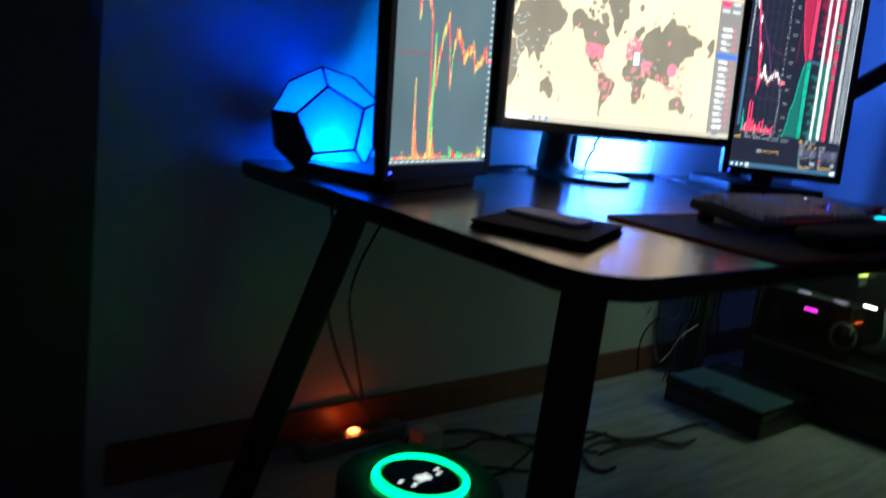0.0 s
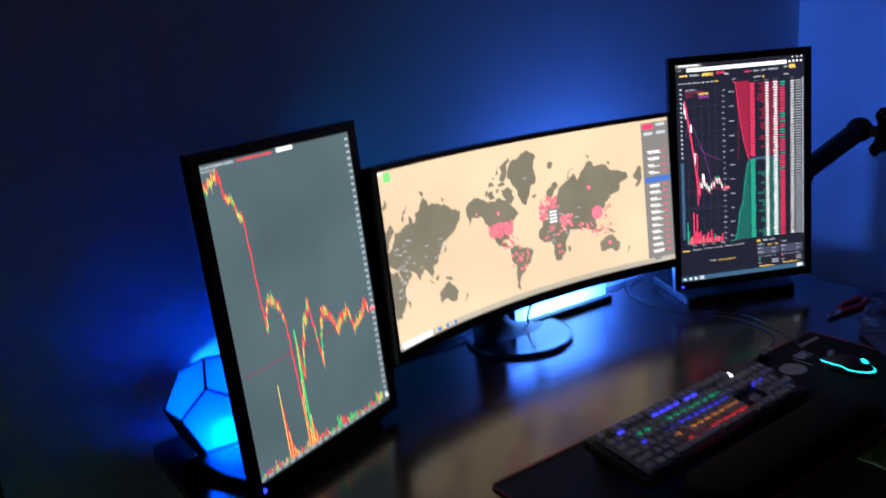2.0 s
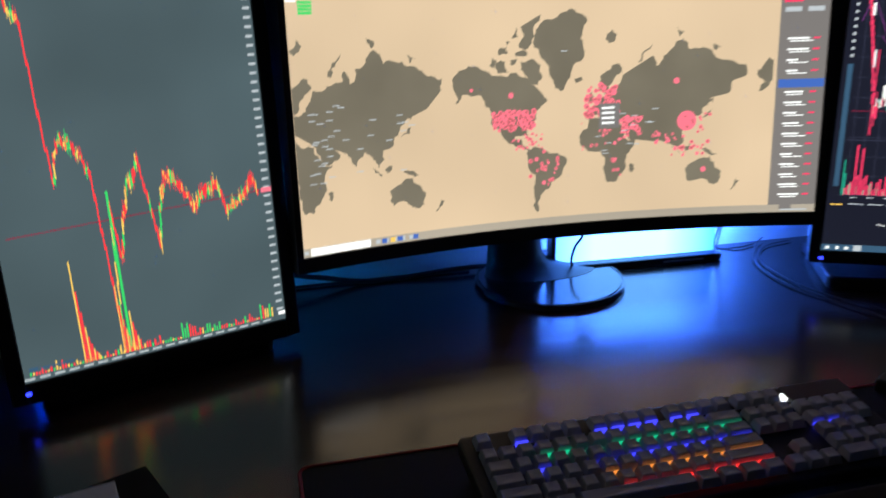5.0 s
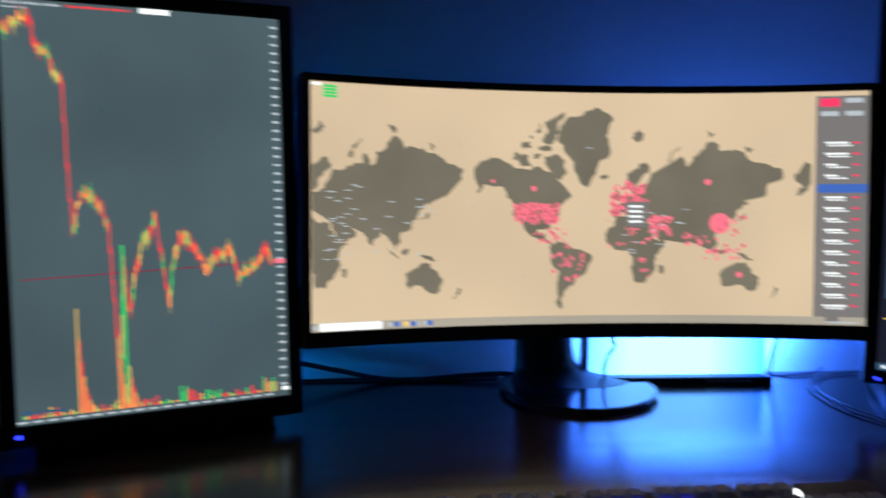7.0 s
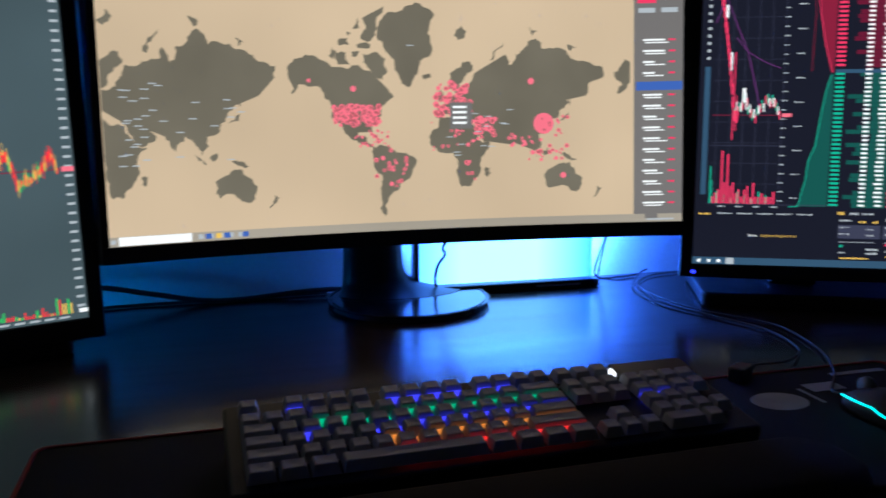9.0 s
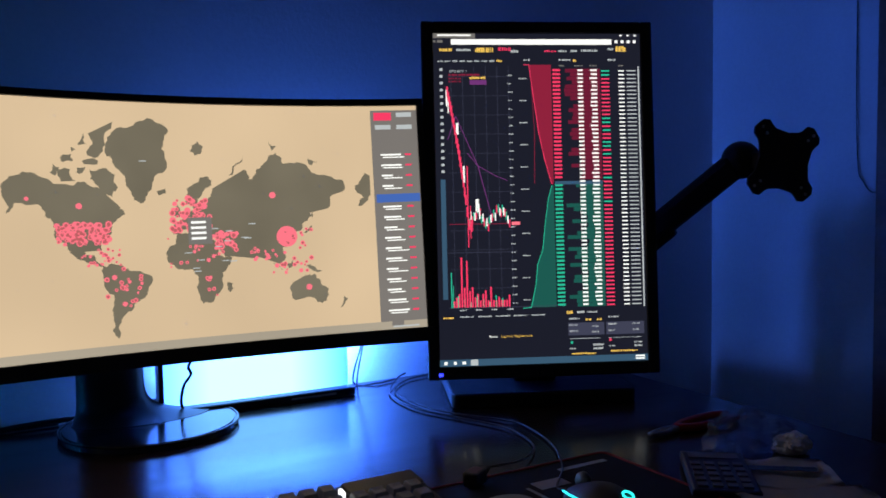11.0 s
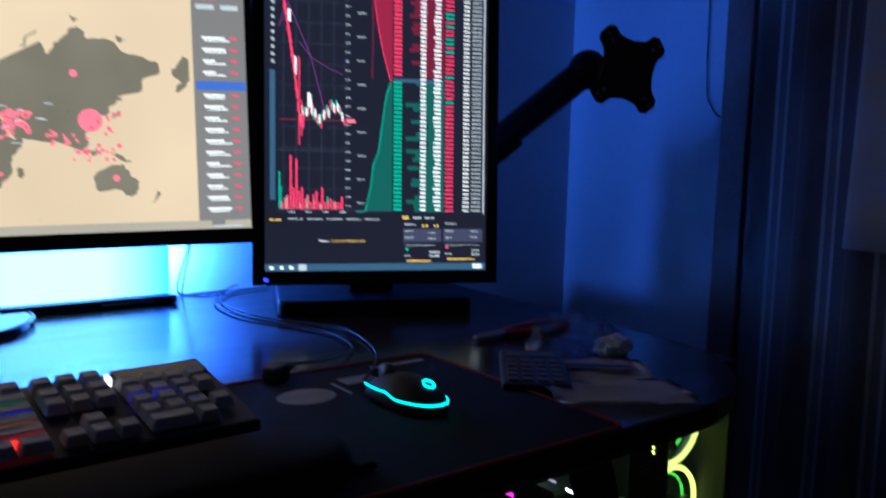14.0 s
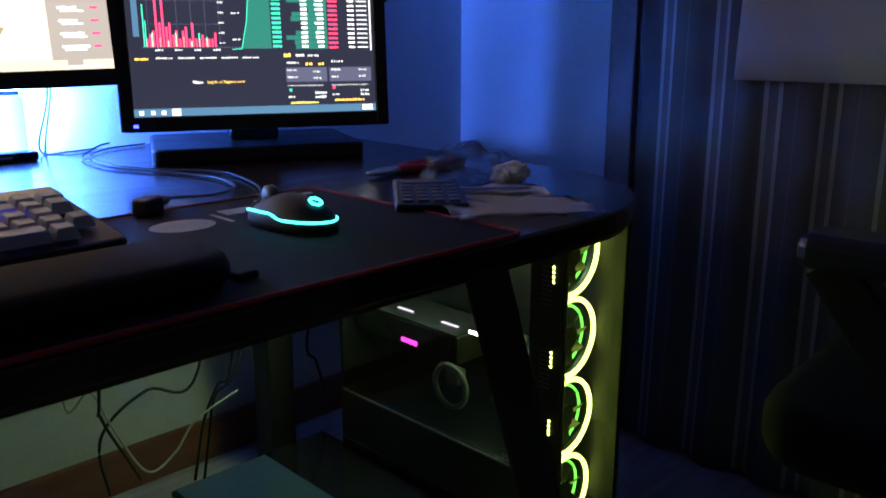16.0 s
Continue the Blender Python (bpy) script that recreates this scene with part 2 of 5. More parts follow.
def tube(knots, r=0.003, sides=6, bm=None, r1=None, steps=8):
    pts = curve_points(knots, steps)
    bm2 = bmesh.new()
    rows = []
    for i, p in enumerate(pts):
        way = (pts[min(i + 1, len(pts) - 1)] - pts[max(i - 1, 0)]).normalized()
        side = way.cross(Vector((0, 0, 1)))
        side = side.normalized() if side.length > 1e-3 else Vector((1, 0, 0))
        up = side.cross(way)
        rad = r if r1 is None else r + (r1 - r) * i / (len(pts) - 1)
        rows.append([bm2.verts.new(p + rad * (math.cos(b) * side + math.sin(b) * up)) for b in (2 * math.pi * j / sides for j in range(sides))])
    for a, b in zip(rows, rows[1:]):
        for j in range(sides):
            bm2.faces.new((a[j], a[(j + 1) % sides], b[(j + 1) % sides], b[j]))
    bm2.faces.new(rows[0][::-1])
    bm2.faces.new(rows[-1])
    bmesh.ops.recalc_face_normals(bm2, faces=bm2.faces[:])
    return join(bm, bm2)


def beam(a, b, w, d, bm=None, bevel=0.004):
    """A straight bar of section w by d from a to b."""
    a, b = Vector(a), Vector(b)
    m = Matrix.Translation((a + b) / 2) @ (b - a).to_track_quat("Z", "Y").to_matrix().to_4x4()
    bm2 = box(-w / 2, w / 2, -d / 2, d / 2, -(b - a).length / 2, (b - a).length / 2, bevel)
    bmesh.ops.transform(bm2, matrix=m, verts=bm2.verts[:])
    return join(bm, bm2)


def cable(label, knots, r=0.0028, mat=None, name="cable"):
    return tagged(part(name, tube(knots, r), mat or M_RUBBER, None, "", True), label, "cable")


# ---------------------------------------------------------------- room
X0, Y0, H = -2.9, -3.0, 2.55
structure("floor", box(X0 - 0.1, WALL_X + 0.1, Y0 - 0.1, WALL_Y + 0.1, FLOOR - 0.1, FLOOR), M_FLOOR, "pale laminate floor in a dark room")
structure("ceiling", box(X0 - 0.1, WALL_X + 0.1, Y0 - 0.1, WALL_Y + 0.1, H, H + 0.1), M_CEIL, "plain white ceiling in the dark")
structure("wall_north", box(X0 - 0.1, WALL_X + 0.1, WALL_Y, WALL_Y + 0.1, FLOOR, H), M_WALL, "pale painted wall behind the desk")
structure("wall_south", box(X0 - 0.1, WALL_X + 0.1, Y0 - 0.1, Y0, FLOOR, H), M_WALL, "pale painted wall in the dark")
structure("wall_west", box(X0 - 0.1, X0, Y0, WALL_Y, FLOOR, H), M_WALL, "pale painted wall in the dark")
structure("wall_east", box(WALL_X, WALL_X + 0.1, Y0, WALL_Y, FLOOR, H), M_WALL, "pale painted side wall beside the curtain")
structure("baseboard", box(-1.0, WALL_X - 0.002, WALL_Y - 0.014, WALL_Y - 0.001, FLOOR, FLOOR + 0.080, 0.004), M_BASE, "reddish brown wooden baseboard along the wall")


# ---------------------------------------------------------------- desk
def build_desk():
    d = thing("desk", "dark brown laminate desk with black splayed legs", "desk", pose(0, 0, 0))
    slant = lambda pts: [(x + (0.05 * (y + 0.3) if x > 0.4 else 0), y) for x, y in pts]
    outline = slant(rounded(-0.805, 0.808, -0.612, 0.235, (0.03, 0.03, 0.085, 0.21), 10))
    part("desktop", prism(outline, DESK - 0.024, DESK, 0.003), M_DESK, d, "dark brown wood-grain desk top", False)
    inner = slant(rounded(-0.80, 0.803, -0.607, 0.23, (0.03, 0.03, 0.08, 0.205), 10))
    part("edge_band", prism(inner, DESK - 0.029, DESK - 0.0245, 0.001), M_EDGE, d, "black underside edge band")
    for a, b in (((-0.70, -0.50, DESK - 0.030), (-0.845, -0.61, FLOOR)), ((-0.72, -0.03, DESK - 0.030), (-0.855, 0.065, FLOOR)),
                 ((0.58, -0.45, DESK - 0.030), (0.680, -0.548, FLOOR)), ((0.70, 0.15, DESK - 0.030), (0.70, 0.16, FLOOR))):
        part("leg", beam(a, b, 0.056, 0.05), M_LEG, d)
    part("crossbar", box(-0.66, 0.62, -0.06, -0.02, DESK - 0.065, DESK - 0.0295, 0.004), M_LEG, d)
    return d


build_desk()


# ---------------------------------------------------------------- screens
def quads(rects, at, lift):
    """Thin rectangles (u0, v0, u1, v1) laid on a screen by at(u, v, lift)."""
    verts, faces = [], []
    for u0, v0, u1, v1 in rects:
        n = max(1, int(abs(u1 - u0) / 0.06))
        for k in range(n):
            a, b = u0 + (u1 - u0) * k / n, u0 + (u1 - u0) * (k + 1) / n
            i = len(verts)
            verts += [at(a, v0, lift), at(b, v0, lift), at(b, v1, lift), at(a, v1, lift)]
            faces.append((i + 3, i + 2, i + 1, i))
    return verts, faces


def strokes(points, width, at, lift, aspect):
    """A line of even width through points (u, v); aspect: the screen's width over its height."""
    verts, faces = [], []
    for (u0, v0), (u1, v1) in zip(points, points[1:]):
        du, dv = (u1 - u0) * aspect, v1 - v0
        l = math.hypot(du, dv) or 1
        nu, nv = -dv / l * width / aspect, du / l * width
        i = len(verts)
        verts += [at(u0 + nu, v0 + nv, lift), at(u1 + nu, v1 + nv, lift), at(u1 - nu, v1 - nv, lift), at(u0 - nu, v0 - nv, lift)]
        faces.append((i, i + 1, i + 2, i + 3))
    return verts, faces


def drawn(name, shapes, mat, parent, label=""):
    """One flat piece of screen content from several (verts, faces)."""
    verts, faces = [], []
    for v, f in shapes:
        faces += [tuple(i + len(verts) for i in g) for g in f]
        verts += v
    me = bpy.data.meshes.new(name)
    me.from_pydata(verts, [], faces)
    me.materials.append(mat)
    ob = new(name, me)
    ob.parent = parent
    if name not in ("screen", "side_panel", "task_bar", "depth_line") and len(faces) > 1:
        ob["kind"] = "stuff"
    if label:
        ob["label"] = label
    return ob


def flat_at(w, h):
    return lambda u, v, lift: ((u - 0.5) * w, -lift, (1 - v) * h)


def bezel_loop(w, h, side, top, bottom, depth):
    """A frame round a w by h opening whose sill is at z = 0."""
    bm = bmesh.new()
    for x0, x1, z0, z1 in ((-w / 2 - side, -w / 2, -bottom, h + top), (w / 2, w / 2 + side, -bottom, h + top),
                           (-w / 2, w / 2, h, h + top), (-w / 2, w / 2, -bottom, 0)):
        box(x0, x1, -0.004, depth, z0, z1, 0.0015, 1, bm)
    return bm


def portrait_monitor(label, m, base_z, h=0.5185, sill=0.020):
    """An office monitor turned upright, on a flat rectangular foot. m: the pose of the middle of the panel's lower edge."""
    w = 0.3245
    mon = thing("monitor", label, "monitor", m, "portrait monitors")
    part("bezel", bezel_loop(w, h, 0.018, 0.018, sill, 0.013), M_PLASTIC, mon)
    back = prism(rounded(-w / 2 + 0.012, w / 2 - 0.012, 0.012, h - 0.012, (0.02,) * 4), 0.0, 0.030, 0.008)
    bmesh.ops.transform(back, matrix=Matrix.Translation((0, 0.043, 0)) @ Matrix.Rotation(radians(90), 4, "X"), verts=back.verts[:])
    part("back_plate", box(-w / 2 - 0.017, w / 2 + 0.017, 0.0085, 0.0128, -sill + 0.002, h + 0.017), M_PLASTIC, mon)
    part("back_cover", back, M_PLASTIC, mon)
    part("power_led", box(-w / 2 - 0.002, -w / 2 + 0.004, -0.0055, -0.0042, -0.014, -0.010), G_BLUE, mon, "small blue power light")
    # the foot stands level on the desk whatever the panel's tilt
    low = m.inverted() @ Matrix.Translation(m.translation) @ Matrix.Rotation(m.to_euler().z, 4, "Z")
    drop = base_z - m.translation.z
    foot = prism(rounded(-0.145, 0.145, 0.0, 0.20, (0.012,) * 4), drop, drop + 0.022, 0.004)
    bmesh.ops.transform(foot, matrix=low, verts=foot.verts[:])
    part("foot", foot, M_PLASTIC, mon)
    neck = box(-0.035, 0.035, 0.075, 0.115, drop + 0.021, drop + 0.30, 0.006)
    box(-0.05, 0.05, 0.04, 0.08, drop + 0.20, drop + 0.32, 0.005, 2, neck)
    bmesh.ops.transform(neck, matrix=low, verts=neck.verts[:])
    part("stand_neck", neck, M_PLASTIC, mon)
    return mon, flat_at(w, h), w / h


POSE_L = pose(-0.5735, -0.052, 0.784, -4.0, 0, 20.0)
POSE_R = pose(0.556, -0.074, 0.806, -4.5, 0, -25.0)
left_monitor, at_l, asp_l = portrait_monitor("black upright monitor showing a falling price chart on slate grey", POSE_L, DESK, 0.498, 0.026)
right_monitor, at_r, asp_r = portrait_monitor("black upright monitor showing a dark red and green trading page", POSE_R, DESK, 0.509)

# colours of the lit screens
S_SLATE = display("screen_slate", (0.060, 0.088, 0.100), 1.0, 0.18, 4)
S_NAVY = display("screen_navy", (0.010, 0.011, 0.021), 1.0, 0.1)
S_NAVY2 = display("screen_navy_light", (0.045, 0.048, 0.085), 1.0, 0.1)
S_TASK = display("screen_taskbar", (0.035, 0.085, 0.15), 1.0, 0.1)
S_SAND = display("screen_sand", (0.60, 0.445, 0.295), 1.0, 0.10, 3)
S_LAND = display("screen_land", (0.155, 0.135, 0.100), 1.0, 0.12, 9)
S_GREY = display("screen_grey", (0.16, 0.15, 0.145), 1.0, 0.1)
S_WHITE = glow("screen_white", (0.9, 0.9, 0.9), 1.0)
S_PALE = glow("screen_pale", (0.42, 0.45, 0.48), 1.0)
S_RED = glow("screen_red", (0.86, 0.035, 0.045), 1.0)
S_ROSE = glow("screen_rose", (0.80, 0.04, 0.12), 1.0)
S_WINE = glow("screen_wine", (0.22, 0.012, 0.04), 1.0)
S_WINED = glow("screen_deep_wine", (0.13, 0.009, 0.030), 1.0)
S_YELLOW = glow("screen_yellow", (0.80, 0.50, 0.10), 1.0)
S_GREEN = glow("screen_green", (0.04, 0.55, 0.12), 1.0)
S_TEAL = glow("screen_teal", (0.02, 0.42, 0.27), 1.0)
S_TEALD = glow("screen_deep_teal", (0.010, 0.085, 0.072), 1.0)
S_BLUE2 = glow("screen_faded_blue", (0.05, 0.12, 0.42), 1.0)
S_PINK = glow("screen_pink", (0.85, 0.16, 0.22), 1.0)
S_PINKD = glow("screen_dark_pink", (0.42, 0.10, 0.11), 1.0)
S_PURPLE = glow("screen_purple", (0.14, 0.03, 0.16), 1.0)


def walk_line(knots, rough, rng, step=0.004):
    """A jagged line through the knots (u, v)."""
    out = []
    for (u0, v0), (u1, v1) in zip(knots, knots[1:]):
        n = max(1, int(abs(u1 - u0) / step))
        for k in range(n):
            t = k / n
            out.append((u0 + (u1 - u0) * t, v0 + (v1 - v0) * t + rng.uniform(-rough, rough)))
    return [*out, knots[-1]]


def texty(rects, rng, size=0.0075):
    """Breaks bars into uneven blocks, as small writing shows from afar."""
    out = []
    for u0, v0, u1, v1 in rects:
        u = u0
        while u < u1 - 0.002:
            w = size * rng.uniform(0.5, 1.3)
            out.append((u, v0 + (v1 - v0) * rng.choice((0.0, 0.0, 0.2)), min(u + w, u1), v1))
            u += w + size * rng.choice((0.22, 0.22, 0.3, 0.7))
    return out


def price_chart(mon, at, asp):
    rng = random.Random(4)
    screen = drawn("screen", [quads([(0, 0, 1, 1)], at, 0.0)], S_SLATE, mon, "slate grey lit screen")
    knots = [(0.0, 0.08), (0.03, 0.065), (0.075, 0.035), (0.10, 0.05), (0.115, 0.105), (0.155, 0.125), (0.165, 0.165), (0.195, 0.185),
             (0.203, 0.39), (0.209, 0.46), (0.213, 0.55), (0.235, 0.47), (0.26, 0.45), (0.285, 0.46), (0.315, 0.50), (0.334, 0.545),
             (0.345, 0.72), (0.356, 0.96), (0.380, 0.62), (0.397, 0.75), (0.42, 0.66), (0.455, 0.57), (0.475, 0.56), (0.498, 0.51),
             (0.515, 0.58), (0.542, 0.73), (0.56, 0.63), (0.59, 0.565), (0.62, 0.57), (0.65, 0.60), (0.684, 0.655), (0.72, 0.62),
             (0.78, 0.60), (0.813, 0.675), (0.86, 0.65), (0.90, 0.63), (0.926, 0.60), (0.945, 0.645)]
    line = walk_line(knots, 0.013, rng, 0.0032)
    bars = {S_RED: [], S_YELLOW: [], S_GREEN: []}
    for k, ((u0, v0), (u1, v1)) in enumerate(zip(line, line[1:])):
        fall = v1 > v0 + 0.003
        mat = S_RED if fall and rng.random() < 0.85 else S_GREEN if rng.random() < 0.4 else S_YELLOW if rng.random() < 0.6 else S_RED
        lo, hi = min(v0, v1) - rng.uniform(0.0, 0.008), max(v0, v1) + rng.uniform(0.0, 0.008)
        bars[mat].append((u0 - 0.0026, lo, u0 + 0.0026, min(hi, 0.985)))
        if k % 2:
            bars[mat].append((u0 - 0.0010, lo - rng.uniform(0.0, 0.018), u0 + 0.0010, min(hi + rng.uniform(0.0, 0.018), 0.985)))
    bars[S_GREEN].append((0.372, 0.58, 0.381, 0.975))
    for base, top, wide in ((0.207, 0.73, 0.06), (0.348, 0.81, 0.04), (0.385, 0.88, 0.03)):
        for k in range(int(wide / 0.006)):
            u = base + 0.006 * k
            bars[S_RED if k % 3 else S_YELLOW].append((u, 0.985 - (0.985 - top) * math.exp(-k * 0.35), u + 0.005, 0.985))
    for k in range(95):
        u = 0.02 + 0.0098 * k
        tall = 0.006 + 0.02 * rng.random() ** 3 + (0.02 if 55 < k < 62 or k > 88 else 0)
        bars[(S_RED, S_GREEN, S_YELLOW)[rng.randrange(3)]].append((u, 0.985 - tall, u + 0.006, 0.985))
    for mat, rects in bars.items():
        drawn("price_chart", [quads(rects, at, 0.0006)], mat, screen)
    drawn("price_line", [strokes([(0.03, 0.655), (0.965, 0.637)], 0.0012, at, 0.0004, asp)], S_WINE, screen)
    drawn("price_tag", [quads([(0.955, 0.631, 0.998, 0.643)], at, 0.0008)], S_PINK, screen)
    drawn("price_scale", [quads([(0.965, 0.02 + 0.0225 * k, 0.992, 0.026 + 0.0225 * k) for k in range(43)], at, 0.0005)], S_PALE, screen)
    drawn("title_line", [quads(texty([(0.01, 0.006, 0.20, 0.012), (0.01, 0.018, 0.09, 0.022)], rng), at, 0.0005)], S_PALE, screen)
    drawn("title_line", [quads(texty([(0.22, 0.006, 0.44, 0.012)], rng), at, 0.0005)], S_RED, screen)
    drawn("title_line", [quads([(0.47, 0.0, 0.58, 0.013), (0.97, 0.975, 1.0, 0.985)], at, 0.0006)], S_WHITE, screen)
    drawn("date_scale", [quads([(0.0 + 0.05 * k, 0.990, 0.035 + 0.05 * k, 0.995) for k in range(19)], at, 0.0005)], S_PALE, screen)
    drawn("status_bar", [quads([(0.02, 0.965, 0.05, 0.975), (0.055, 0.968, 0.17, 0.973)], at, 0.0008)], S_TASK, screen)


price_chart(left_monitor, at_l, asp_l)


def words(text, size, m, mat, parent, name="writing"):
    cu = bpy.data.curves.new(name, "FONT")
    cu.body, cu.size = text, size
    ob = new(name + "_line", cu)
    me = bpy.data.meshes.new_from_object(ob.evaluated_get(bpy.context.evaluated_depsgraph_get()))
    bpy.data.objects.remove(ob)
    me.materials.clear()
    me.materials.append(mat)
    out = new(name, me)
    out.parent = parent
    out.matrix_local = m
    return out


def trading_page(mon, at, asp):
    rng = random.Random(9)
    screen = drawn("screen", [quads([(0, 0, 1, 1)], at, 0.0)], S_NAVY, mon, "dark navy lit screen")

    def put(name, rects, mat, lift=0.0006):
        if name in ("figure_row", "tab_row", "price_scale", "form_row", "form_footer", "chart_heading", "badge_row") and mat in (S_PALE, S_YELLOW, S_ROSE, S_WINE):
            rects = texty(rects, rng)
        return drawn(name, [quads(rects, at, lift)], mat, screen)

    # browser rows
    put("browser_bar", [(0.0, 0.0, 0.20, 0.014), (0.02, 0.02, 0.045, 0.028), (0.0, 0.021, 0.012, 0.027)], S_GREY)
    put("address_field", [(0.085, 0.017, 0.86, 0.034)], S_WHITE)
    put("browser_row", [(0.02 + 0.0, 0.003, 0.18, 0.008)] + [(0.90 + 0.035 * k, 0.003, 0.912 + 0.035 * k, 0.008) for k in range(3)]
        + [(0.875 + 0.03 * k, 0.020, 0.89 + 0.03 * k, 0.029) for k in range(4)], S_WHITE, 0.0008)
    put("badge_row", [(0.03, 0.045, 0.09, 0.054), (0.20, 0.043, 0.285, 0.057), (0.88, 0.038, 0.93, 0.055), (0.30, 0.080, 0.33, 0.086),
                        (0.67, 0.077, 0.69, 0.086)], S_YELLOW)
    put("figure_row", [(0.11, 0.046, 0.18, 0.053), (0.37, 0.050, 0.41, 0.058), (0.60, 0.05, 0.64, 0.056), (0.66, 0.05, 0.69, 0.056),
                         (0.71, 0.048, 0.79, 0.055), (0.84, 0.044, 0.87, 0.05), (0.43, 0.077, 0.46, 0.083), (0.60, 0.077, 0.66, 0.083),
                         (0.84, 0.077, 0.88, 0.083)] + [(0.02 + 0.035 * k, 0.081, 0.045 + 0.035 * k, 0.086) for k in range(8)], S_PALE)
    put("figure_row", [(0.31, 0.042, 0.37, 0.052), (0.53, 0.050, 0.59, 0.056)], S_ROSE)
    # tool column
    put("tool_column", [(0.022, 0.44, 0.045, 0.80)], S_TASK, 0.0004)
    put("tool_strip", [(0.028, 0.105 + 0.0205 * k, 0.042, 0.113 + 0.0205 * k) for k in range(16)], S_PALE)
    # candles
    grid = [(0.06, 0.13 + 0.058 * k, 0.36, 0.1308 + 0.058 * k) for k in range(12)] + [(0.08 + 0.055 * k, 0.10, 0.0815 + 0.055 * k, 0.83) for k in range(6)]
    put("chart_grid", grid, S_NAVY2, 0.0003)
    put("candle_run_white", [(0.055, 0.17, 0.062, 0.22), (0.063, 0.20, 0.068, 0.24), (0.10, 0.27, 0.112, 0.305), (0.128, 0.40, 0.137, 0.45),
                          (0.185, 0.50, 0.20, 0.54), (0.20, 0.535, 0.207, 0.56)], S_WHITE)
    line = walk_line([(0.062, 0.17), (0.085, 0.25), (0.105, 0.33), (0.125, 0.42), (0.14, 0.50), (0.15, 0.57), (0.165, 0.58)], 0.004, rng, 0.004)
    put("candle_run_red", [(u - 0.004, v - 0.012, u + 0.004, v + 0.018) for u, v in line], S_ROSE)
    line = walk_line([(0.155, 0.56), (0.175, 0.55), (0.20, 0.535), (0.225, 0.57), (0.25, 0.575), (0.27, 0.545), (0.30, 0.535), (0.33, 0.55), (0.345, 0.575)],
                     0.012, rng, 0.006)
    for name, mat, pick in (("candle_run_green", S_TEAL, 0), ("candle_run_pale", S_WHITE, 1), ("candle_run_red", S_ROSE, 2)):
        put(name, [(u - 0.003, v - 0.012, u + 0.003, v + 0.012) for k, (u, v) in enumerate(line) if k % 3 == pick], mat)
    put("candle_run_red", [(0.146, 0.40, 0.151, 0.645), (0.158, 0.52, 0.162, 0.62)], S_ROSE)
    put("price_line", [(0.06, 0.574, 0.37, 0.576)], S_WINE)
    put("price_tag", [(0.355, 0.570, 0.395, 0.580)], S_PINK, 0.0008)
    drawn("average_line", [strokes([(0.06, 0.32), (0.10, 0.25), (0.20, 0.40), (0.26, 0.55)], 0.0012, at, 0.0005, asp),
                           strokes([(0.15, 0.36), (0.20, 0.40), (0.28, 0.43), (0.34, 0.445)], 0.0010, at, 0.0005, asp)], S_PURPLE, screen)
    put("chart_heading", [(0.07, 0.122, 0.22, 0.128), (0.07, 0.134, 0.13, 0.138), (0.07, 0.143, 0.13, 0.147)], S_WINE)
    put("chart_heading", [(0.17, 0.131, 0.245, 0.138)], S_YELLOW)
    put("chart_heading", [(0.17, 0.141, 0.25, 0.155)], S_PURPLE)
    # volume bars
    put("volume_chart", [(0.07 + 0.0125 * k, 0.825 - t, 0.078 + 0.0125 * k, 0.825) for k, t in
                        enumerate([0.02, 0.03, 0.04, 0.15, 0.06, 0.14, 0.05, 0.06, 0.03, 0.04, 0.02, 0.04, 0.05, 0.02, 0.06, 0.02, 0.02, 0.03, 0.02, 0.02, 0.02, 0.035])], S_ROSE)
    put("volume_chart", [(0.06, 0.72, 0.065, 0.825), (0.068, 0.76, 0.072, 0.825)] + [(0.09 + 0.03 * k, 0.79 + 0.01 * (k % 3), 0.096 + 0.03 * k, 0.825) for k in range(8)], S_TEAL)
    put("chart_border", [(0.05, 0.66, 0.38, 0.6615), (0.05, 0.826, 0.60, 0.8275)], S_NAVY2)
    # scales
    put("price_scale", [(0.352, 0.125 + 0.0255 * k, 0.374, 0.1285 + 0.0255 * k) for k in range(28)], S_PALE)
    put("price_scale", [(0.405, 0.135 + 0.067 * k, 0.442, 0.1385 + 0.067 * k) for k in range(11)], S_PALE)
    # depth areas
    def area(edge, u_end, mat, name):
        rows = [((u0, v0), (u1, v1)) for (u0, v0), (u1, v1) in zip(edge, edge[1:])]
        verts, faces = [], []
        for (u0, v0), (u1, v1) in rows:
            i = len(verts)
            verts += [at(u0, v0, 0.0004), at(u1, v1, 0.0004), at(u_end, v1, 0.0004), at(u_end, v0, 0.0004)]
            faces.append((i, i + 1, i + 2, i + 3))
        drawn(name, [(verts, faces)], mat, screen)

    red = [(0.455, 0.095), (0.475, 0.20), (0.495, 0.30), (0.52, 0.38), (0.545, 0.44), (0.553, 0.458)]
    green = [(0.553, 0.462), (0.535, 0.50), (0.52, 0.56), (0.50, 0.66), (0.475, 0.70), (0.465, 0.76), (0.44, 0.83)]
    area(red, 0.562, display("screen_depth_red", (0.23, 0.013, 0.040), 1.0), "depth_area_red")
    area(green, 0.562, S_TEALD, "depth_area_green")
    drawn("depth_line", [strokes([(0.43, 0.095), *red], 0.0011, at, 0.0007, asp)], S_ROSE, screen)
    drawn("depth_line", [strokes([(0.462, 0.10), (0.475, 0.30), (0.470, 0.455)], 0.0008, at, 0.0007, asp)], S_WINE, screen)
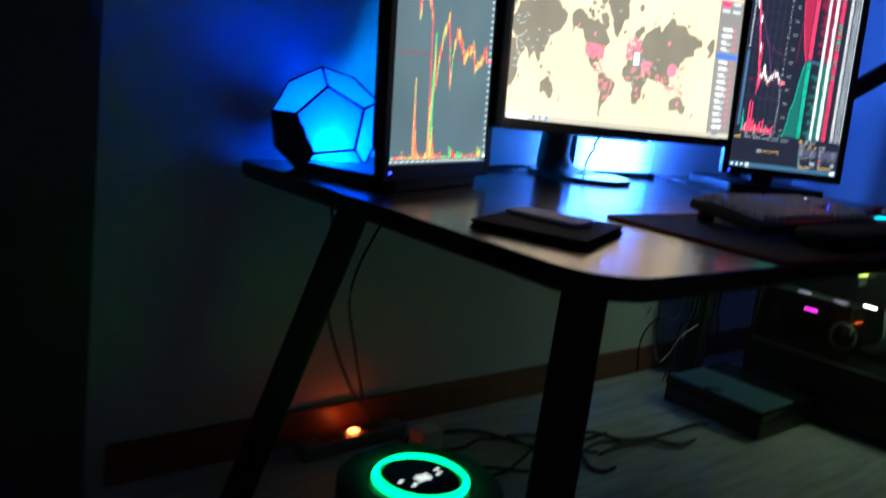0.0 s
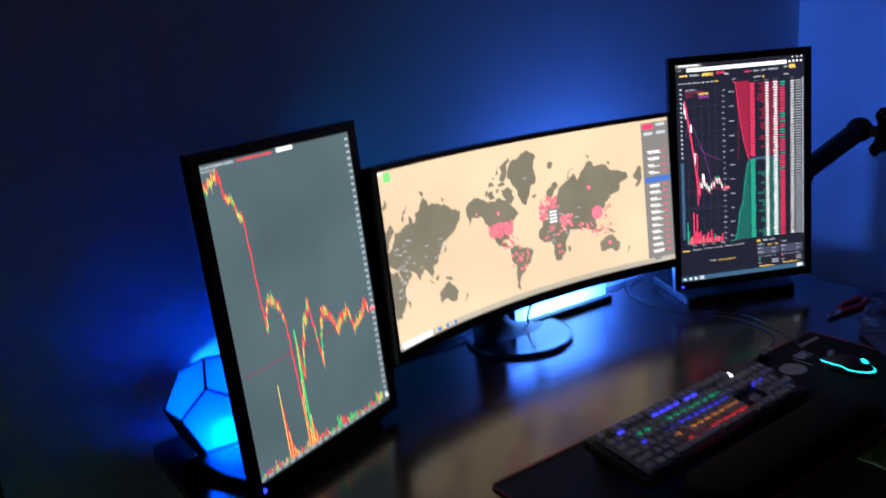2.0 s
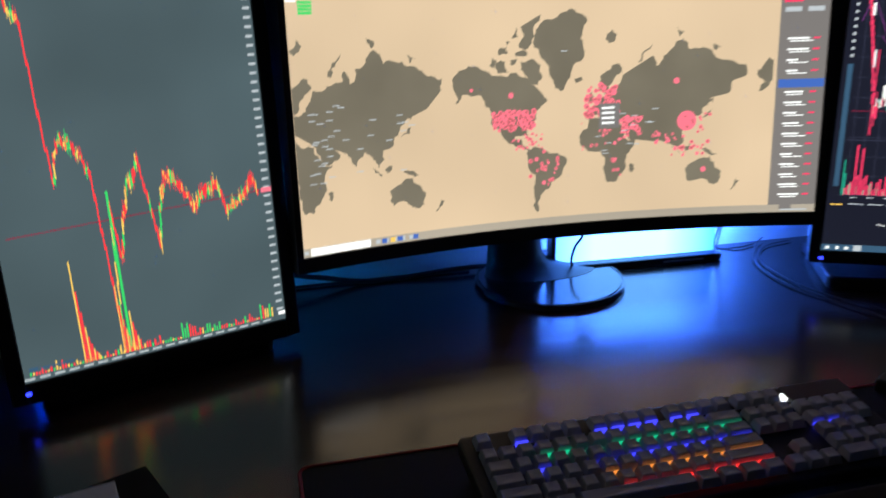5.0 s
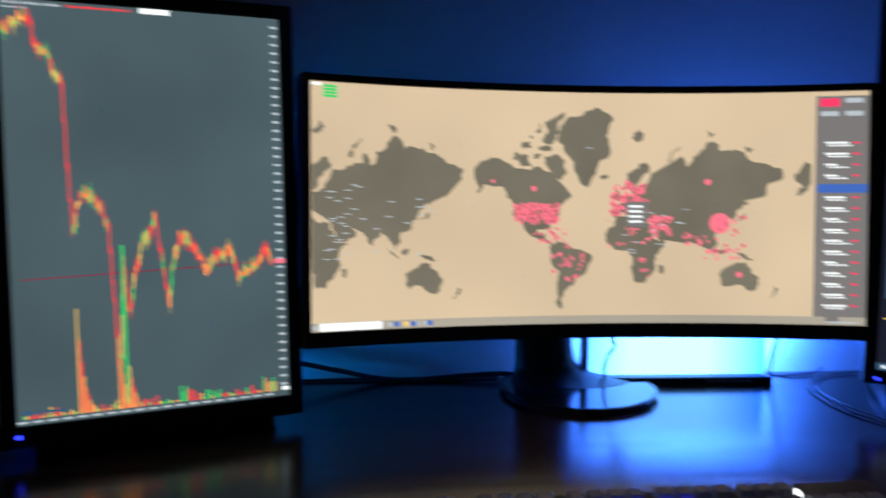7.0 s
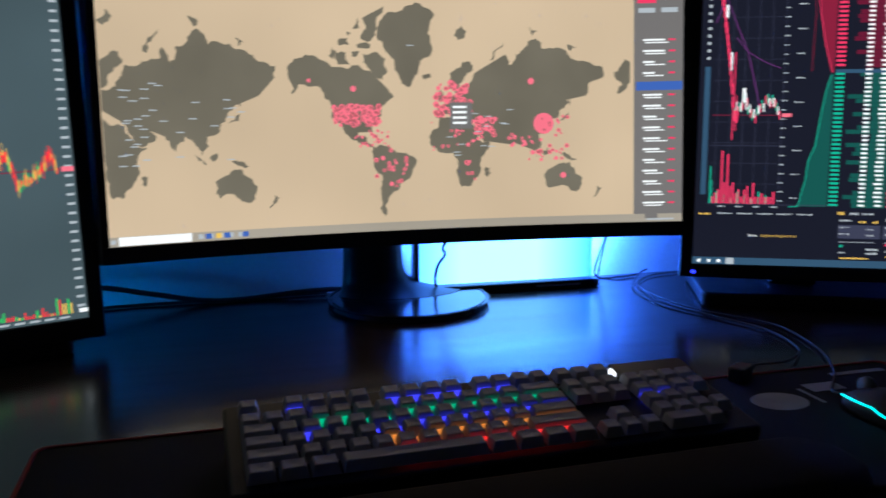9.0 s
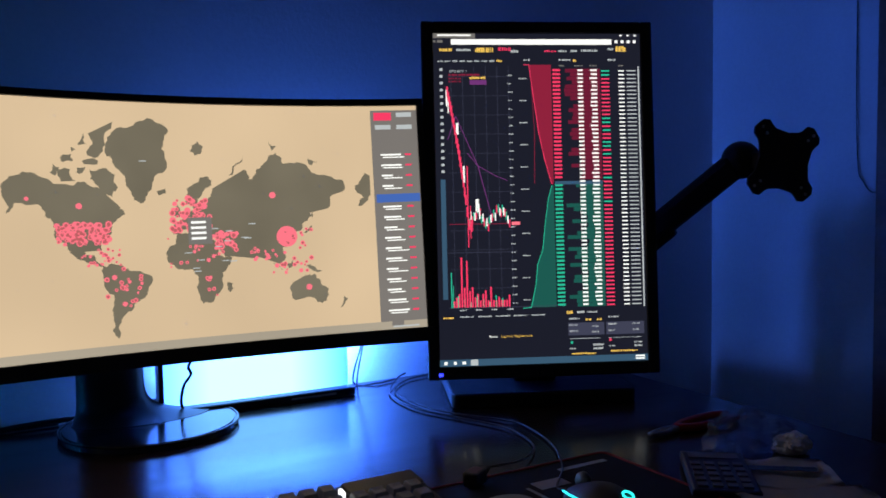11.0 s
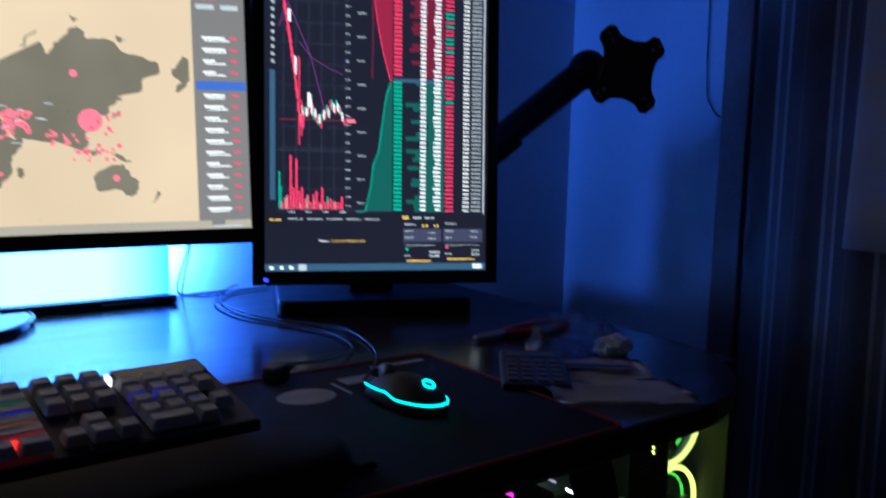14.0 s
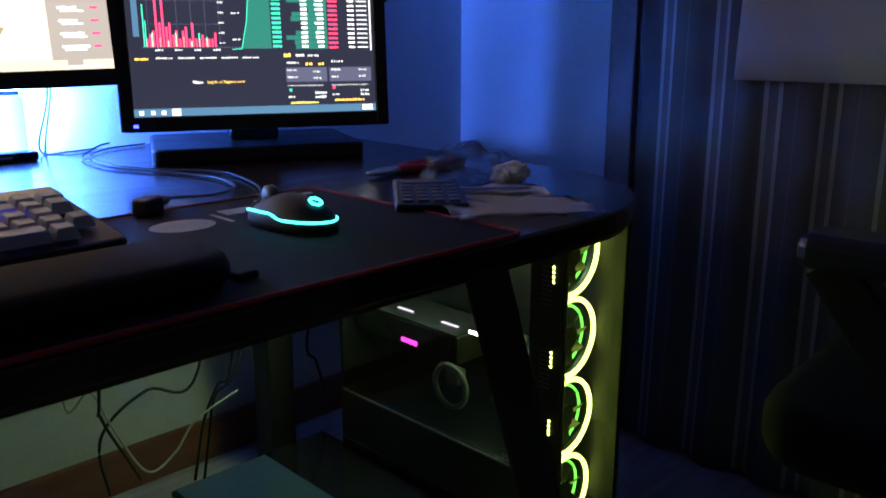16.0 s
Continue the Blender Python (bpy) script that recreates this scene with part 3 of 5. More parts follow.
    drawn("depth_line", [strokes([*green, (0.40, 0.832)], 0.0011, at, 0.0007, asp)], S_TEAL, screen)
    # order columns
    rows = 60
    pitch = 0.725 / rows
    split = 28
    for name, mat, a, b in (("order_column_red", S_ROSE, 0, split), ("order_column_green", S_TEAL, split + 1, rows)):
        put(name, [(0.568, 0.108 + pitch * k, 0.605, 0.108 + pitch * (k + 0.54)) for k in range(a, b)], mat)
    put("order_fill_red", [(0.62 + 0.09 * rng.random(), 0.107 + pitch * k, 0.80, 0.107 + pitch * (k + 0.95)) for k in range(split)], S_WINED, 0.0004)
    put("order_fill_green", [(0.62 + 0.11 * rng.random(), 0.107 + pitch * k, 0.80, 0.107 + pitch * (k + 0.95)) for k in range(split + 1, rows)], S_TEALD, 0.0004)
    put("order_column", [(0.69, 0.109 + pitch * k, 0.716, 0.108 + pitch * (k + 0.54)) for k in range(rows)], S_WHITE, 0.0008)
    put("order_column", [(0.748 + 0.012 * rng.random(), 0.109 + pitch * k, 0.785, 0.108 + pitch * (k + 0.54)) for k in range(rows)], S_WHITE, 0.0008)
    put("trade_column", [(0.805, 0.112 + pitch * k, 0.845, 0.110 + pitch * (k + 0.56)) for k in range(rows) if k not in (0, 1, 12, 13, 15, 18, 19, 21, 27, 33)], S_ROSE, 0.0008)
    put("trade_column", [(0.805, 0.112 + pitch * k, 0.845, 0.110 + pitch * (k + 0.56)) for k in (0, 1, 12, 13, 15, 18, 19, 21, 27, 33)], S_TEAL, 0.0008)
    put("trade_column", [(0.89, 0.112 + pitch * k, 0.918, 0.110 + pitch * (k + 0.50)) for k in range(rows)], S_WHITE, 0.0008)
    put("trade_column", [(0.93, 0.112 + pitch * k, 0.975, 0.110 + pitch * (k + 0.46)) for k in range(rows)], S_PALE, 0.0008)
    put("scroll_bar", [(0.985, 0.10, 0.992, 0.835)], S_PALE)
    put("mid_row", [(0.568, 0.4495, 0.80, 0.4595)], S_TASK, 0.0007)
    # lower panels
    put("tab_row", [(0.02, 0.853, 0.07, 0.858)], S_YELLOW)
    put("tab_row", [(0.10 + 0.085 * k, 0.851, 0.165 + 0.085 * k, 0.855) for k in range(5)] + [(0.66, 0.845, 0.70, 0.851), (0.71, 0.845, 0.76, 0.851)], S_PALE)
    put("tab_row", [(0.61, 0.843, 0.64, 0.852), (0.70, 0.868, 0.73, 0.874), (0.755, 0.868, 0.78, 0.874)], S_YELLOW)
    put("order_form", [(0.615, 0.880, 0.79, 0.918), (0.80, 0.880, 0.985, 0.918)], S_NAVY2)
    put("form_row", [(0.73, 0.889, 0.765, 0.894), (0.93, 0.884, 0.965, 0.889), (0.62, 0.927, 0.77, 0.929), (0.81, 0.927, 0.97, 0.929),
                         (0.735, 0.945, 0.785, 0.951), (0.735, 0.956, 0.785, 0.962), (0.935, 0.940, 0.975, 0.946), (0.935, 0.951, 0.975, 0.957),
                         (0.62, 0.956, 0.65, 0.960), (0.81, 0.951, 0.84, 0.955)], S_PALE)
    put("form_row", [(0.62, 0.884, 0.66, 0.889), (0.62, 0.903, 0.665, 0.908), (0.81, 0.884, 0.85, 0.889), (0.81, 0.903, 0.845, 0.908),
                     (0.62, 0.865, 0.67, 0.870), (0.81, 0.862, 0.86, 0.867), (0.93, 0.902, 0.96, 0.907), (0.73, 0.906, 0.765, 0.911)], S_PALE)
    put("form_switch", [(0.625, 0.936, 0.637, 0.943)], S_TEAL, 0.0008)
    put("form_switch", [(0.812, 0.931, 0.824, 0.938)], S_ROSE, 0.0008)
    put("column_caption", texty([(0.60, 0.096, 0.63, 0.100), (0.675, 0.096, 0.715, 0.100), (0.75, 0.096, 0.785, 0.100), (0.89, 0.096, 0.915, 0.100)], rng), S_GREY)
    put("time_scale", texty([(0.10 + 0.075 * k, 0.831, 0.13 + 0.075 * k, 0.835) for k in range(4)], rng), S_PALE)
    put("form_footer", [(0.63, 0.971, 0.75, 0.976), (0.82, 0.966, 0.95, 0.971)], S_YELLOW)
    put("taskbar", [(0.0, 0.972 + 0.008, 0.60, 1.0), (0.60, 0.980, 1.0, 1.0)], S_TASK, 0.0005)
    put("taskbar_strip", [(0.02, 0.986, 0.036, 0.995), (0.065, 0.986, 0.079, 0.995), (0.105, 0.986, 0.122, 0.995), (0.94, 0.983, 0.985, 0.988), (0.94, 0.991, 0.985, 0.996)], S_WHITE, 0.0008)
    put("taskbar_strip", [(0.145, 0.981, 0.18, 0.999)], S_PALE, 0.0007)
    x, y, z = at(0.235, 0.918, 0.0009)
    turn = Matrix.Rotation(radians(90), 4, "X")
    words("Please ", 0.0052, Matrix.Translation((x, y, z)) @ turn, S_WHITE, screen)
    words("Log In or Register now", 0.0052, Matrix.Translation((x + 0.0185, y, z)) @ turn, S_YELLOW, screen)
    x, y, z = at(0.075, 0.118, 0.0009)
    words("BTCUSDT, 1", 0.0050, Matrix.Translation((x, y, z)) @ turn, S_PALE, screen)


trading_page(right_monitor, at_r, asp_r)

# ---- the curved monitor
CW, CH, CR = 0.797, 0.334, 1.2
SAG = CR * (1 - math.cos(CW / 2 / CR))


def at_c(u, v, lift):
    a, r = (u - 0.5) * CW / CR, CR - lift
    return (r * math.sin(a), SAG - CR + r * math.cos(a), (1 - v) * CH)


def curved_bar(u0, u1, z0, z1, y0, y1, steps=28):
    """A bar that follows the screen's curve; y0, y1: before and behind the panel's face."""
    bm = bmesh.new()
    rows = []
    for k in range(steps + 1):
        u = u0 + (u1 - u0) * k / steps
        rows.append([bm.verts.new((*at_c(u, 0, -y)[:2], z)) for y, z in ((y0, z0), (y1, z0), (y1, z1), (y0, z1))])
    for a, b in zip(rows, rows[1:]):
        for j in range(4):
            bm.faces.new((a[j], b[j], b[(j + 1) % 4], a[(j + 1) % 4]))
    bm.faces.new(rows[0])
    bm.faces.new(rows[-1][::-1])
    bmesh.ops.recalc_face_normals(bm, faces=bm.faces[:])
    return bm


def world_map(at):
    """Land shapes in degrees of longitude and latitude, laid out twice side by side."""
    north = [(-9, 43), (-1, 48), (8, 54), (20, 55), (28, 60), (32, 62), (34, 66), (42, 66), (50, 68), (60, 69), (67, 69), (69, 73), (73, 71), (76, 68), (82, 73), (95, 76), 
             (104, 77.5), (113, 74), (140, 73), (160, 70), (179, 68), (178, 63), (163, 60), (160, 53), (155, 59), (142, 59), (135, 54), (141, 48), (130, 42), (127, 35)]
    south = [(121, 39), (122, 31), (116, 23), (108, 21), (109, 12), (103, 2), (99, 12), (94, 17), (88, 22), (80, 15), (77, 8), (73, 18), (67, 25), (57, 26), (51, 28), 
             (60, 22), (52, 16), (44, 13), (38, 22), (34, 30), (36, 36), (27, 37), (29, 41), (23, 38), (19, 42), (12, 45), (17, 40), (10, 44), (3, 43), (-2, 37), (-9, 37)]
    land = [
        [(-168, 66), (-156, 71), (-128, 70), (-110, 68), (-95, 69), (-82, 67), (-94, 60), (-92, 57), (-82, 55), (-79, 52), (-78, 58), (-73, 62),
         (-65, 59), (-56, 53), (-66, 48), (-70, 43), (-76, 36), (-81, 31), (-80, 25), (-84, 30), (-97, 27), (-97, 20), (-88, 21), (-84, 10), (-77, 8),
         (-92, 14), (-105, 20), (-112, 29), (-118, 34), (-124, 40), (-124, 48), (-134, 58), (-152, 60), (-165, 54), (-158, 59), (-166, 62)],
        [(-80, 9), (-72, 12), (-62, 10), (-49, 3), (-32, -6), (-36, -14), (-45, -26), (-55, -36), (-65, -42), (-67, -50), (-69, -55), (-74, -50), (-73, -38), (-71, -20), (-80, -6)],
        [(-73, 78), (-60, 82), (-30, 83.4), (-9, 81.8), (-14, 77), (-17, 72), (-28, 68), (-41, 59), (-49, 64), (-54, 70), (-66, 76)],
        [(-117, 73), (-106, 73), (-102, 69), (-115, 69)], [(-88, 73), (-76, 73.5), (-62, 66.5), (-68, 62.5), (-78, 65), (-88, 70)], [(-90, 77), (-88, 81), (-64, 82.8), (-72, 79), (-80, 76.3)],
        [(-125, 72), (-122, 74.5), (-116, 73.5), (-120, 71)], [(-95, 75.2), (-82, 75.8), (-80, 74.5), (-92, 74.5)], [(-115, 76), (-104, 77), (-103, 75.3), (-112, 75)],
        [(-100, 73.5), (-92, 73.8), (-95, 72), (-101, 72)], [(-98, 79), (-92, 81), (-90, 79)], [(-105, 78.5), (-100, 78), (-104, 77.5)],
        [(6, 59), (6, 62), (14, 68), (22, 70.5), (30, 70.5), (33, 67), (25, 65), (22, 63), (17, 61), (18, 57), (13, 55.5), (11, 59)],
        north + south,
        [(-6, 36), (10, 37), (20, 31), (32, 31), (37, 20), (43, 12), (51, 12), (40, -4), (40, -16), (33, -26), (26, -34), (18, -34), (12, -17), (13, -5), (9, 4), (-8, 4), (-17, 14), (-15, 24)],
        [(114, -22), (122, -18), (131, -12), (136, -12), (137, -16), (141, -11), (147, -19), (156, -28), (153, -39), (142, -40), (132, -34), (118, -37), (114, -32)],
        [(44, -16), (50, -16), (47, -25), (44, -23)], [(52, 71), (56, 74), (68, 77), (62, 75), (56, 71)], [(12, 78), (20, 80), (26, 79), (17, 77)],
        [(130, 33), (136, 36), (141, 41), (140, 35)], [(142, 46), (144, 54), (142, 54)], [(95, 5), (104, -3), (106, -6), (98, 1)], [(109, 1), (117, 6), (117, 0), (112, -3)],
        [(131, -2), (141, -3), (149, -9), (138, -7)], [(167, -46), (174, -42), (178, -38), (173, -36), (171, -43)], [(-24, 65), (-15, 66), (-14, 64), (-22, 63)],
        [(-6, 50), (1, 52), (-3, 58), (-6, 56)], [(-84, 22), (-75, 20), (-80, 22.5)], [(95, 80), (105, 79), (100, 78)], [(140, 76), (150, 75), (143, 74)],
    ]
    rng = random.Random(7)
    shapes = []
    for shift in (-360, 0, 360):
        for poly in land:
            pts = []
            for lon, lat in poly:
                merc = math.log(math.tan(math.pi / 4 + radians(lat) / 2))
                pts.append((0.455 + (lon + shift + 68) / 360 * 0.583, 0.941 - (merc + 1.154) * 0.2190))
            if max(p[0] for p in pts) < 0.004 or min(p[0] for p in pts) > 0.905:
                continue
            for size in (0.24, 0.22, 0.20):
                finer = []
                for (u0, v0), (u1, v1) in zip(pts, pts[1:] + pts[:1]):
                    off = size * rng.uniform(-1, 1)
                    finer += [(u0, v0), ((u0 + u1) / 2 - off * (v1 - v0) * 0.42, (v0 + v1) / 2 + off * (u1 - u0) * 2.38)]
                pts = finer
            for bound, sign in ((0.002, 1), (0.905, -1)):
                kept = []
                for (u0, v0), (u1, v1) in zip(pts, pts[1:] + pts[:1]):
                    a, b = sign * (u0 - bound), sign * (u1 - bound)
                    if a >= 0:
                        kept.append((u0, v0))
                    if (a >= 0) != (b >= 0):
                        kept.append((bound, v0 + (v1 - v0) * a / (a - b)))
                pts = kept
            if len(pts) < 3:
                continue
            bm = bmesh.new()
            face = bm.faces.new([bm.verts.new((u, v, 0)) for u, v in pts])
            bmesh.ops.triangulate(bm, faces=[face])
            bmesh.ops.subdivide_edges(bm, edges=[e for e in bm.edges if abs(e.verts[0].co.x - e.verts[1].co.x) > 0.05], cuts=2)
            bmesh.ops.triangulate(bm, faces=bm.faces[:])
            bm.verts.index_update()
            shapes.append(([at(v.co.x, v.co.y, 0.0006) for v in bm.verts], [tuple(v.index for v in f.verts) for f in bm.faces]))
            bm.free()
    return shapes


def place_uv(lon, lat):
    return 0.455 + (lon + 68) / 360 * 0.583, 0.941 - (math.log(math.tan(math.pi / 4 + radians(lat) / 2)) + 1.154) * 0.2190


def disc(u, v, r, at, lift, n=12):
    pts = [at(u + r * CH / CW * math.cos(2 * math.pi * k / n), v + r * math.sin(2 * math.pi * k / n), lift) for k in range(n)]
    return pts, [tuple(range(n))[::-1]]


def build_curved():
    rng = random.Random(2)
    mon = thing("curved_monitor", "wide curved black monitor showing a sand-coloured world map", "monitor", pose(0, 0, 0.869, -4.4, 0, 0))
    for z0, z1 in ((-0.021, -0.0004), (CH + 0.0004, CH + 0.010)):
        part("bezel", curved_bar(-0.012, 1.012, z0, z1, -0.004, 0.018), M_PLASTIC, mon)
    for u0, u1 in ((-0.012, -0.0004), (1.0004, 1.012)):
        part("bezel", curved_bar(u0, u1, -0.0002, CH + 0.0002, -0.004, 0.018, 1), M_PLASTIC, mon)
    part("back_cover", curved_bar(-0.010, 1.010, -0.018, CH + 0.008, 0.0185, 0.040), M_PLASTIC, mon)
    part("back_housing", box(-0.16, 0.16, SAG + 0.035, SAG + 0.085, 0.02, 0.22, 0.02), M_PLASTIC, mon)
    screen = drawn("screen", [quads([(0, 0, 1, 1)], at_c, 0.0)], S_SAND, mon, "sand-coloured lit world map")
    drawn("land", world_map(at_c), S_LAND, screen, "grey-brown continents")
    drawn("side_panel", [quads([(0.912, 0.02, 1.0, 0.985)], at_c, 0.0005)], display("screen_panel_grey", (0.17, 0.155, 0.15), 1.0), screen)
    drawn("task_bar", [quads([(0.0, 0.965, 1.0, 1.0)], at_c, 0.0008)], display("screen_dim_sand", (0.36, 0.31, 0.25), 1.0), screen)
    drawn("search_field", [quads([(0.014, 0.966, 0.125, 0.998)], at_c, 0.0012)], S_WHITE, screen)
    drawn("task_strip", [quads([(0.135 + 0.016 * k, 0.973, 0.143 + 0.016 * k, 0.991) for k in range(5)] + [(0.002, 0.975, 0.010, 0.99)], at_c, 0.0012)], S_PALE, screen)
    drawn("task_mark", [quads([(0.146 + 0.030 * k, 0.972, 0.156 + 0.030 * k, 0.992) for k in range(3)], at_c, 0.0014)], S_BLUE2, screen)
    drawn("task_mark", [quads([(0.163, 0.972, 0.172, 0.992)], at_c, 0.0014)], S_YELLOW, screen)
    drawn("panel_header", [quads([(0.918, 0.03, 0.952, 0.065)], at_c, 0.001)], S_ROSE, screen)
    drawn("panel_header", [quads([(0.960, 0.03, 0.990, 0.05), (0.920, 0.085, 0.950, 0.105), (0.960, 0.085, 0.990, 0.105), (0.935, 0.985, 0.985, 0.992)], at_c, 0.001)], S_PALE, screen)
    rows = [0.215 + 0.0465 * k for k in range(16)]
    drawn("country_list", [quads([(0.928, v, 0.948 + 0.02 * rng.random(), v + 0.008) for v in rows] + [(0.932, v + 0.013, 0.962 + 0.012 * rng.random(), v + 0.018) for v in rows], at_c, 0.001)], S_WHITE, screen)
    drawn("count_column", [quads([(0.974, v, 0.986, v + 0.008) for v in rows], at_c, 0.001)], S_ROSE, screen)
    drawn("panel_chosen", [quads([(0.916, 0.395, 0.999, 0.432)], at_c, 0.0009)], S_BLUE2, screen)
    drawn("green_badge", [quads([(0.022, 0.012 + 0.013 * k, 0.046, 0.022 + 0.013 * k) for k in range(4)], at_c, 0.001)], S_GREEN, screen)
    drawn("corner_badge", [quads([(0.002, 0.004, 0.02, 0.016)], at_c, 0.001)], S_WHITE, screen)
    # case dots
    dots, hearts, hot = [], [], [(112, 31, 0.045), (-100, 58, 0.012), (98, 62, 0.014), (134, -25, 0.013), (-147, 62, 0.008)]
    for lon, lat, r in hot:
        dots.append(disc(*place_uv(lon, lat), r, at_c, 0.0010, 20))
    for x0, x1, y0, y1, n, r in ((-122, -72, 31, 47, 120, 0.011), (-100, -62, 10, 26, 30, 0.007), (-78, -40, -34, 8, 22, 0.009), (-10, 30, 40, 62, 70, 0.012),
                                 (-15, 45, 5, 36, 26, 0.008), (35, 60, 18, 40, 26, 0.013), (70, 92, 8, 30, 12, 0.008), (95, 140, -8, 38, 34, 0.009), (15, 35, -34, 0, 7, 0.008)):
        for _ in range(n):
            (du, dv), dr = place_uv(rng.uniform(x0, x1), rng.uniform(y0, y1)), r * rng.uniform(0.5, 1.2)
            dots.append(disc(du, dv, dr, at_c, 0.0009 + 0.0001 * rng.random(), 8))
            if rng.random() < 0.6:
                hearts.append(disc(du, dv, dr * 0.55, at_c, 0.0011, 6))
    drawn("dot_layer", dots, S_PINK, screen, "red and pink dots on the map")
    drawn("dot_centre_layer", hearts, S_PINKD, screen)
    drawn("map_note", [quads([(0.575, 0.47, 0.615, 0.58)], at_c, 0.0014)], S_GREY, screen)
    drawn("map_note_text", [quads([(0.58, 0.485 + 0.022 * k, 0.605, 0.495 + 0.022 * k) for k in range(4)], at_c, 0.0018)], S_WHITE, screen)
    marks = [(0.50 + 0.0, 0.235)] + [(0.02 + 0.05 * rng.random(), 0.42 + 0.35 * rng.random()) for _ in range(22)] + [(0.06 + 0.16 * rng.random(), 0.40 + 0.3 * rng.random()) for _ in range(14)] \
        + [(0.56 + 0.12 * rng.random(), 0.5 + 0.2 * rng.random()) for _ in range(16)]
    drawn("name_layer", [quads([(u, v, u + 0.012, v + 0.004) for u, v in marks], at_c, 0.0012)], S_PALE, screen)
    # stand: sloping neck and round glossy foot, level on the desk
    level = mon.matrix_world.inverted()
    neck = bmesh.new()
    rows = []
    for k in range(25):
        t = (k / 24) ** 1.6
        flare = math.exp(-17 * t)
        half, deep, z = 0.046 + 0.050 * flare, 0.024 + 0.022 * flare, DESK + 0.0105 + 0.17 * t
        rows.append([neck.verts.new((-0.034 + 0.040 * flare + half * math.cos(a), 0.185 - 0.012 * t - 0.020 * flare + deep * math.sin(a), z)) for a in (2 * math.pi * j / 24 for j in range(24))])
    for p, q in zip(rows, rows[1:]):
        for j in range(24):
            neck.faces.new((p[j], p[(j + 1) % 24], q[(j + 1) % 24], q[j]))
    neck.faces.new(rows[-1])
    bmesh.ops.transform(neck, matrix=level, verts=neck.verts[:])
    part("stand_neck", neck, M_EDGE, mon, "", True)
    foot = cyl(0.122, 0.118, 0.0, 0.010, 64, None, Matrix.Translation((0.012, 0.136, DESK)), 0.002)
    bmesh.ops.transform(foot, matrix=level, verts=foot.verts[:])
    part("foot", foot, M_FOOT, mon, "round glossy dark foot")
    rim = ring(0.121, 0.0016, Matrix.Translation((0.012, 0.136, DESK + 0.0085)), 64)
    bmesh.ops.transform(rim, matrix=level, verts=rim.verts[:])
    part("foot_rim", rim, M_GLOSS, mon, "thin glossy rim", True)


build_curved()

# ---- light bar lying behind the curved monitor, shining up the wall
bar = thing("light_bar", "black light bar with a bright blue glowing diffuser", "lamp", pose(0.19, 0.170, DESK, 0, 0, -2))
# housing drawn deeper at the back to keep light off the wall below
part("housing", box(-0.16, 0.150, -0.012, 0.085, 0.0, 0.014, 0.003), M_PLASTIC, bar)
part("diffuser", box(-0.15, 0.143, 0.004, 0.016, 0.0142, 0.090, 0.003), G_STRIP_FRONT, bar, "glowing blue diffuser")
for k in range(3):
    turn = Matrix.Translation((-0.075 + 0.095 * k, 0.050, 0.066)) @ Matrix.Rotation(radians(-18), 4, "Z") @ Matrix.Rotation(radians(14), 4, "X")
    for name, mat, y0, y1 in (("light_panel", G_STRIP, 0.0005, 0.003), ("panel_back", M_PLASTIC, -0.003, 0.0)):
        bm = box(-0.036, 0.036, y0, y1, -0.030, 0.030)
        bmesh.ops.transform(bm, matrix=turn, verts=bm.verts[:])
        part(name, bm, mat, bar)
# unseen plate added to hold the bar's light back from the left
part("light_stop", box(-0.158, -0.1505, 0.002, 0.032, 0.0142, 0.095, 0.002), M_PLASTIC, bar)
part("trim", box(0.04, 0.115, -0.0135, -0.0122, 0.006, 0.009), M_STEEL, bar)


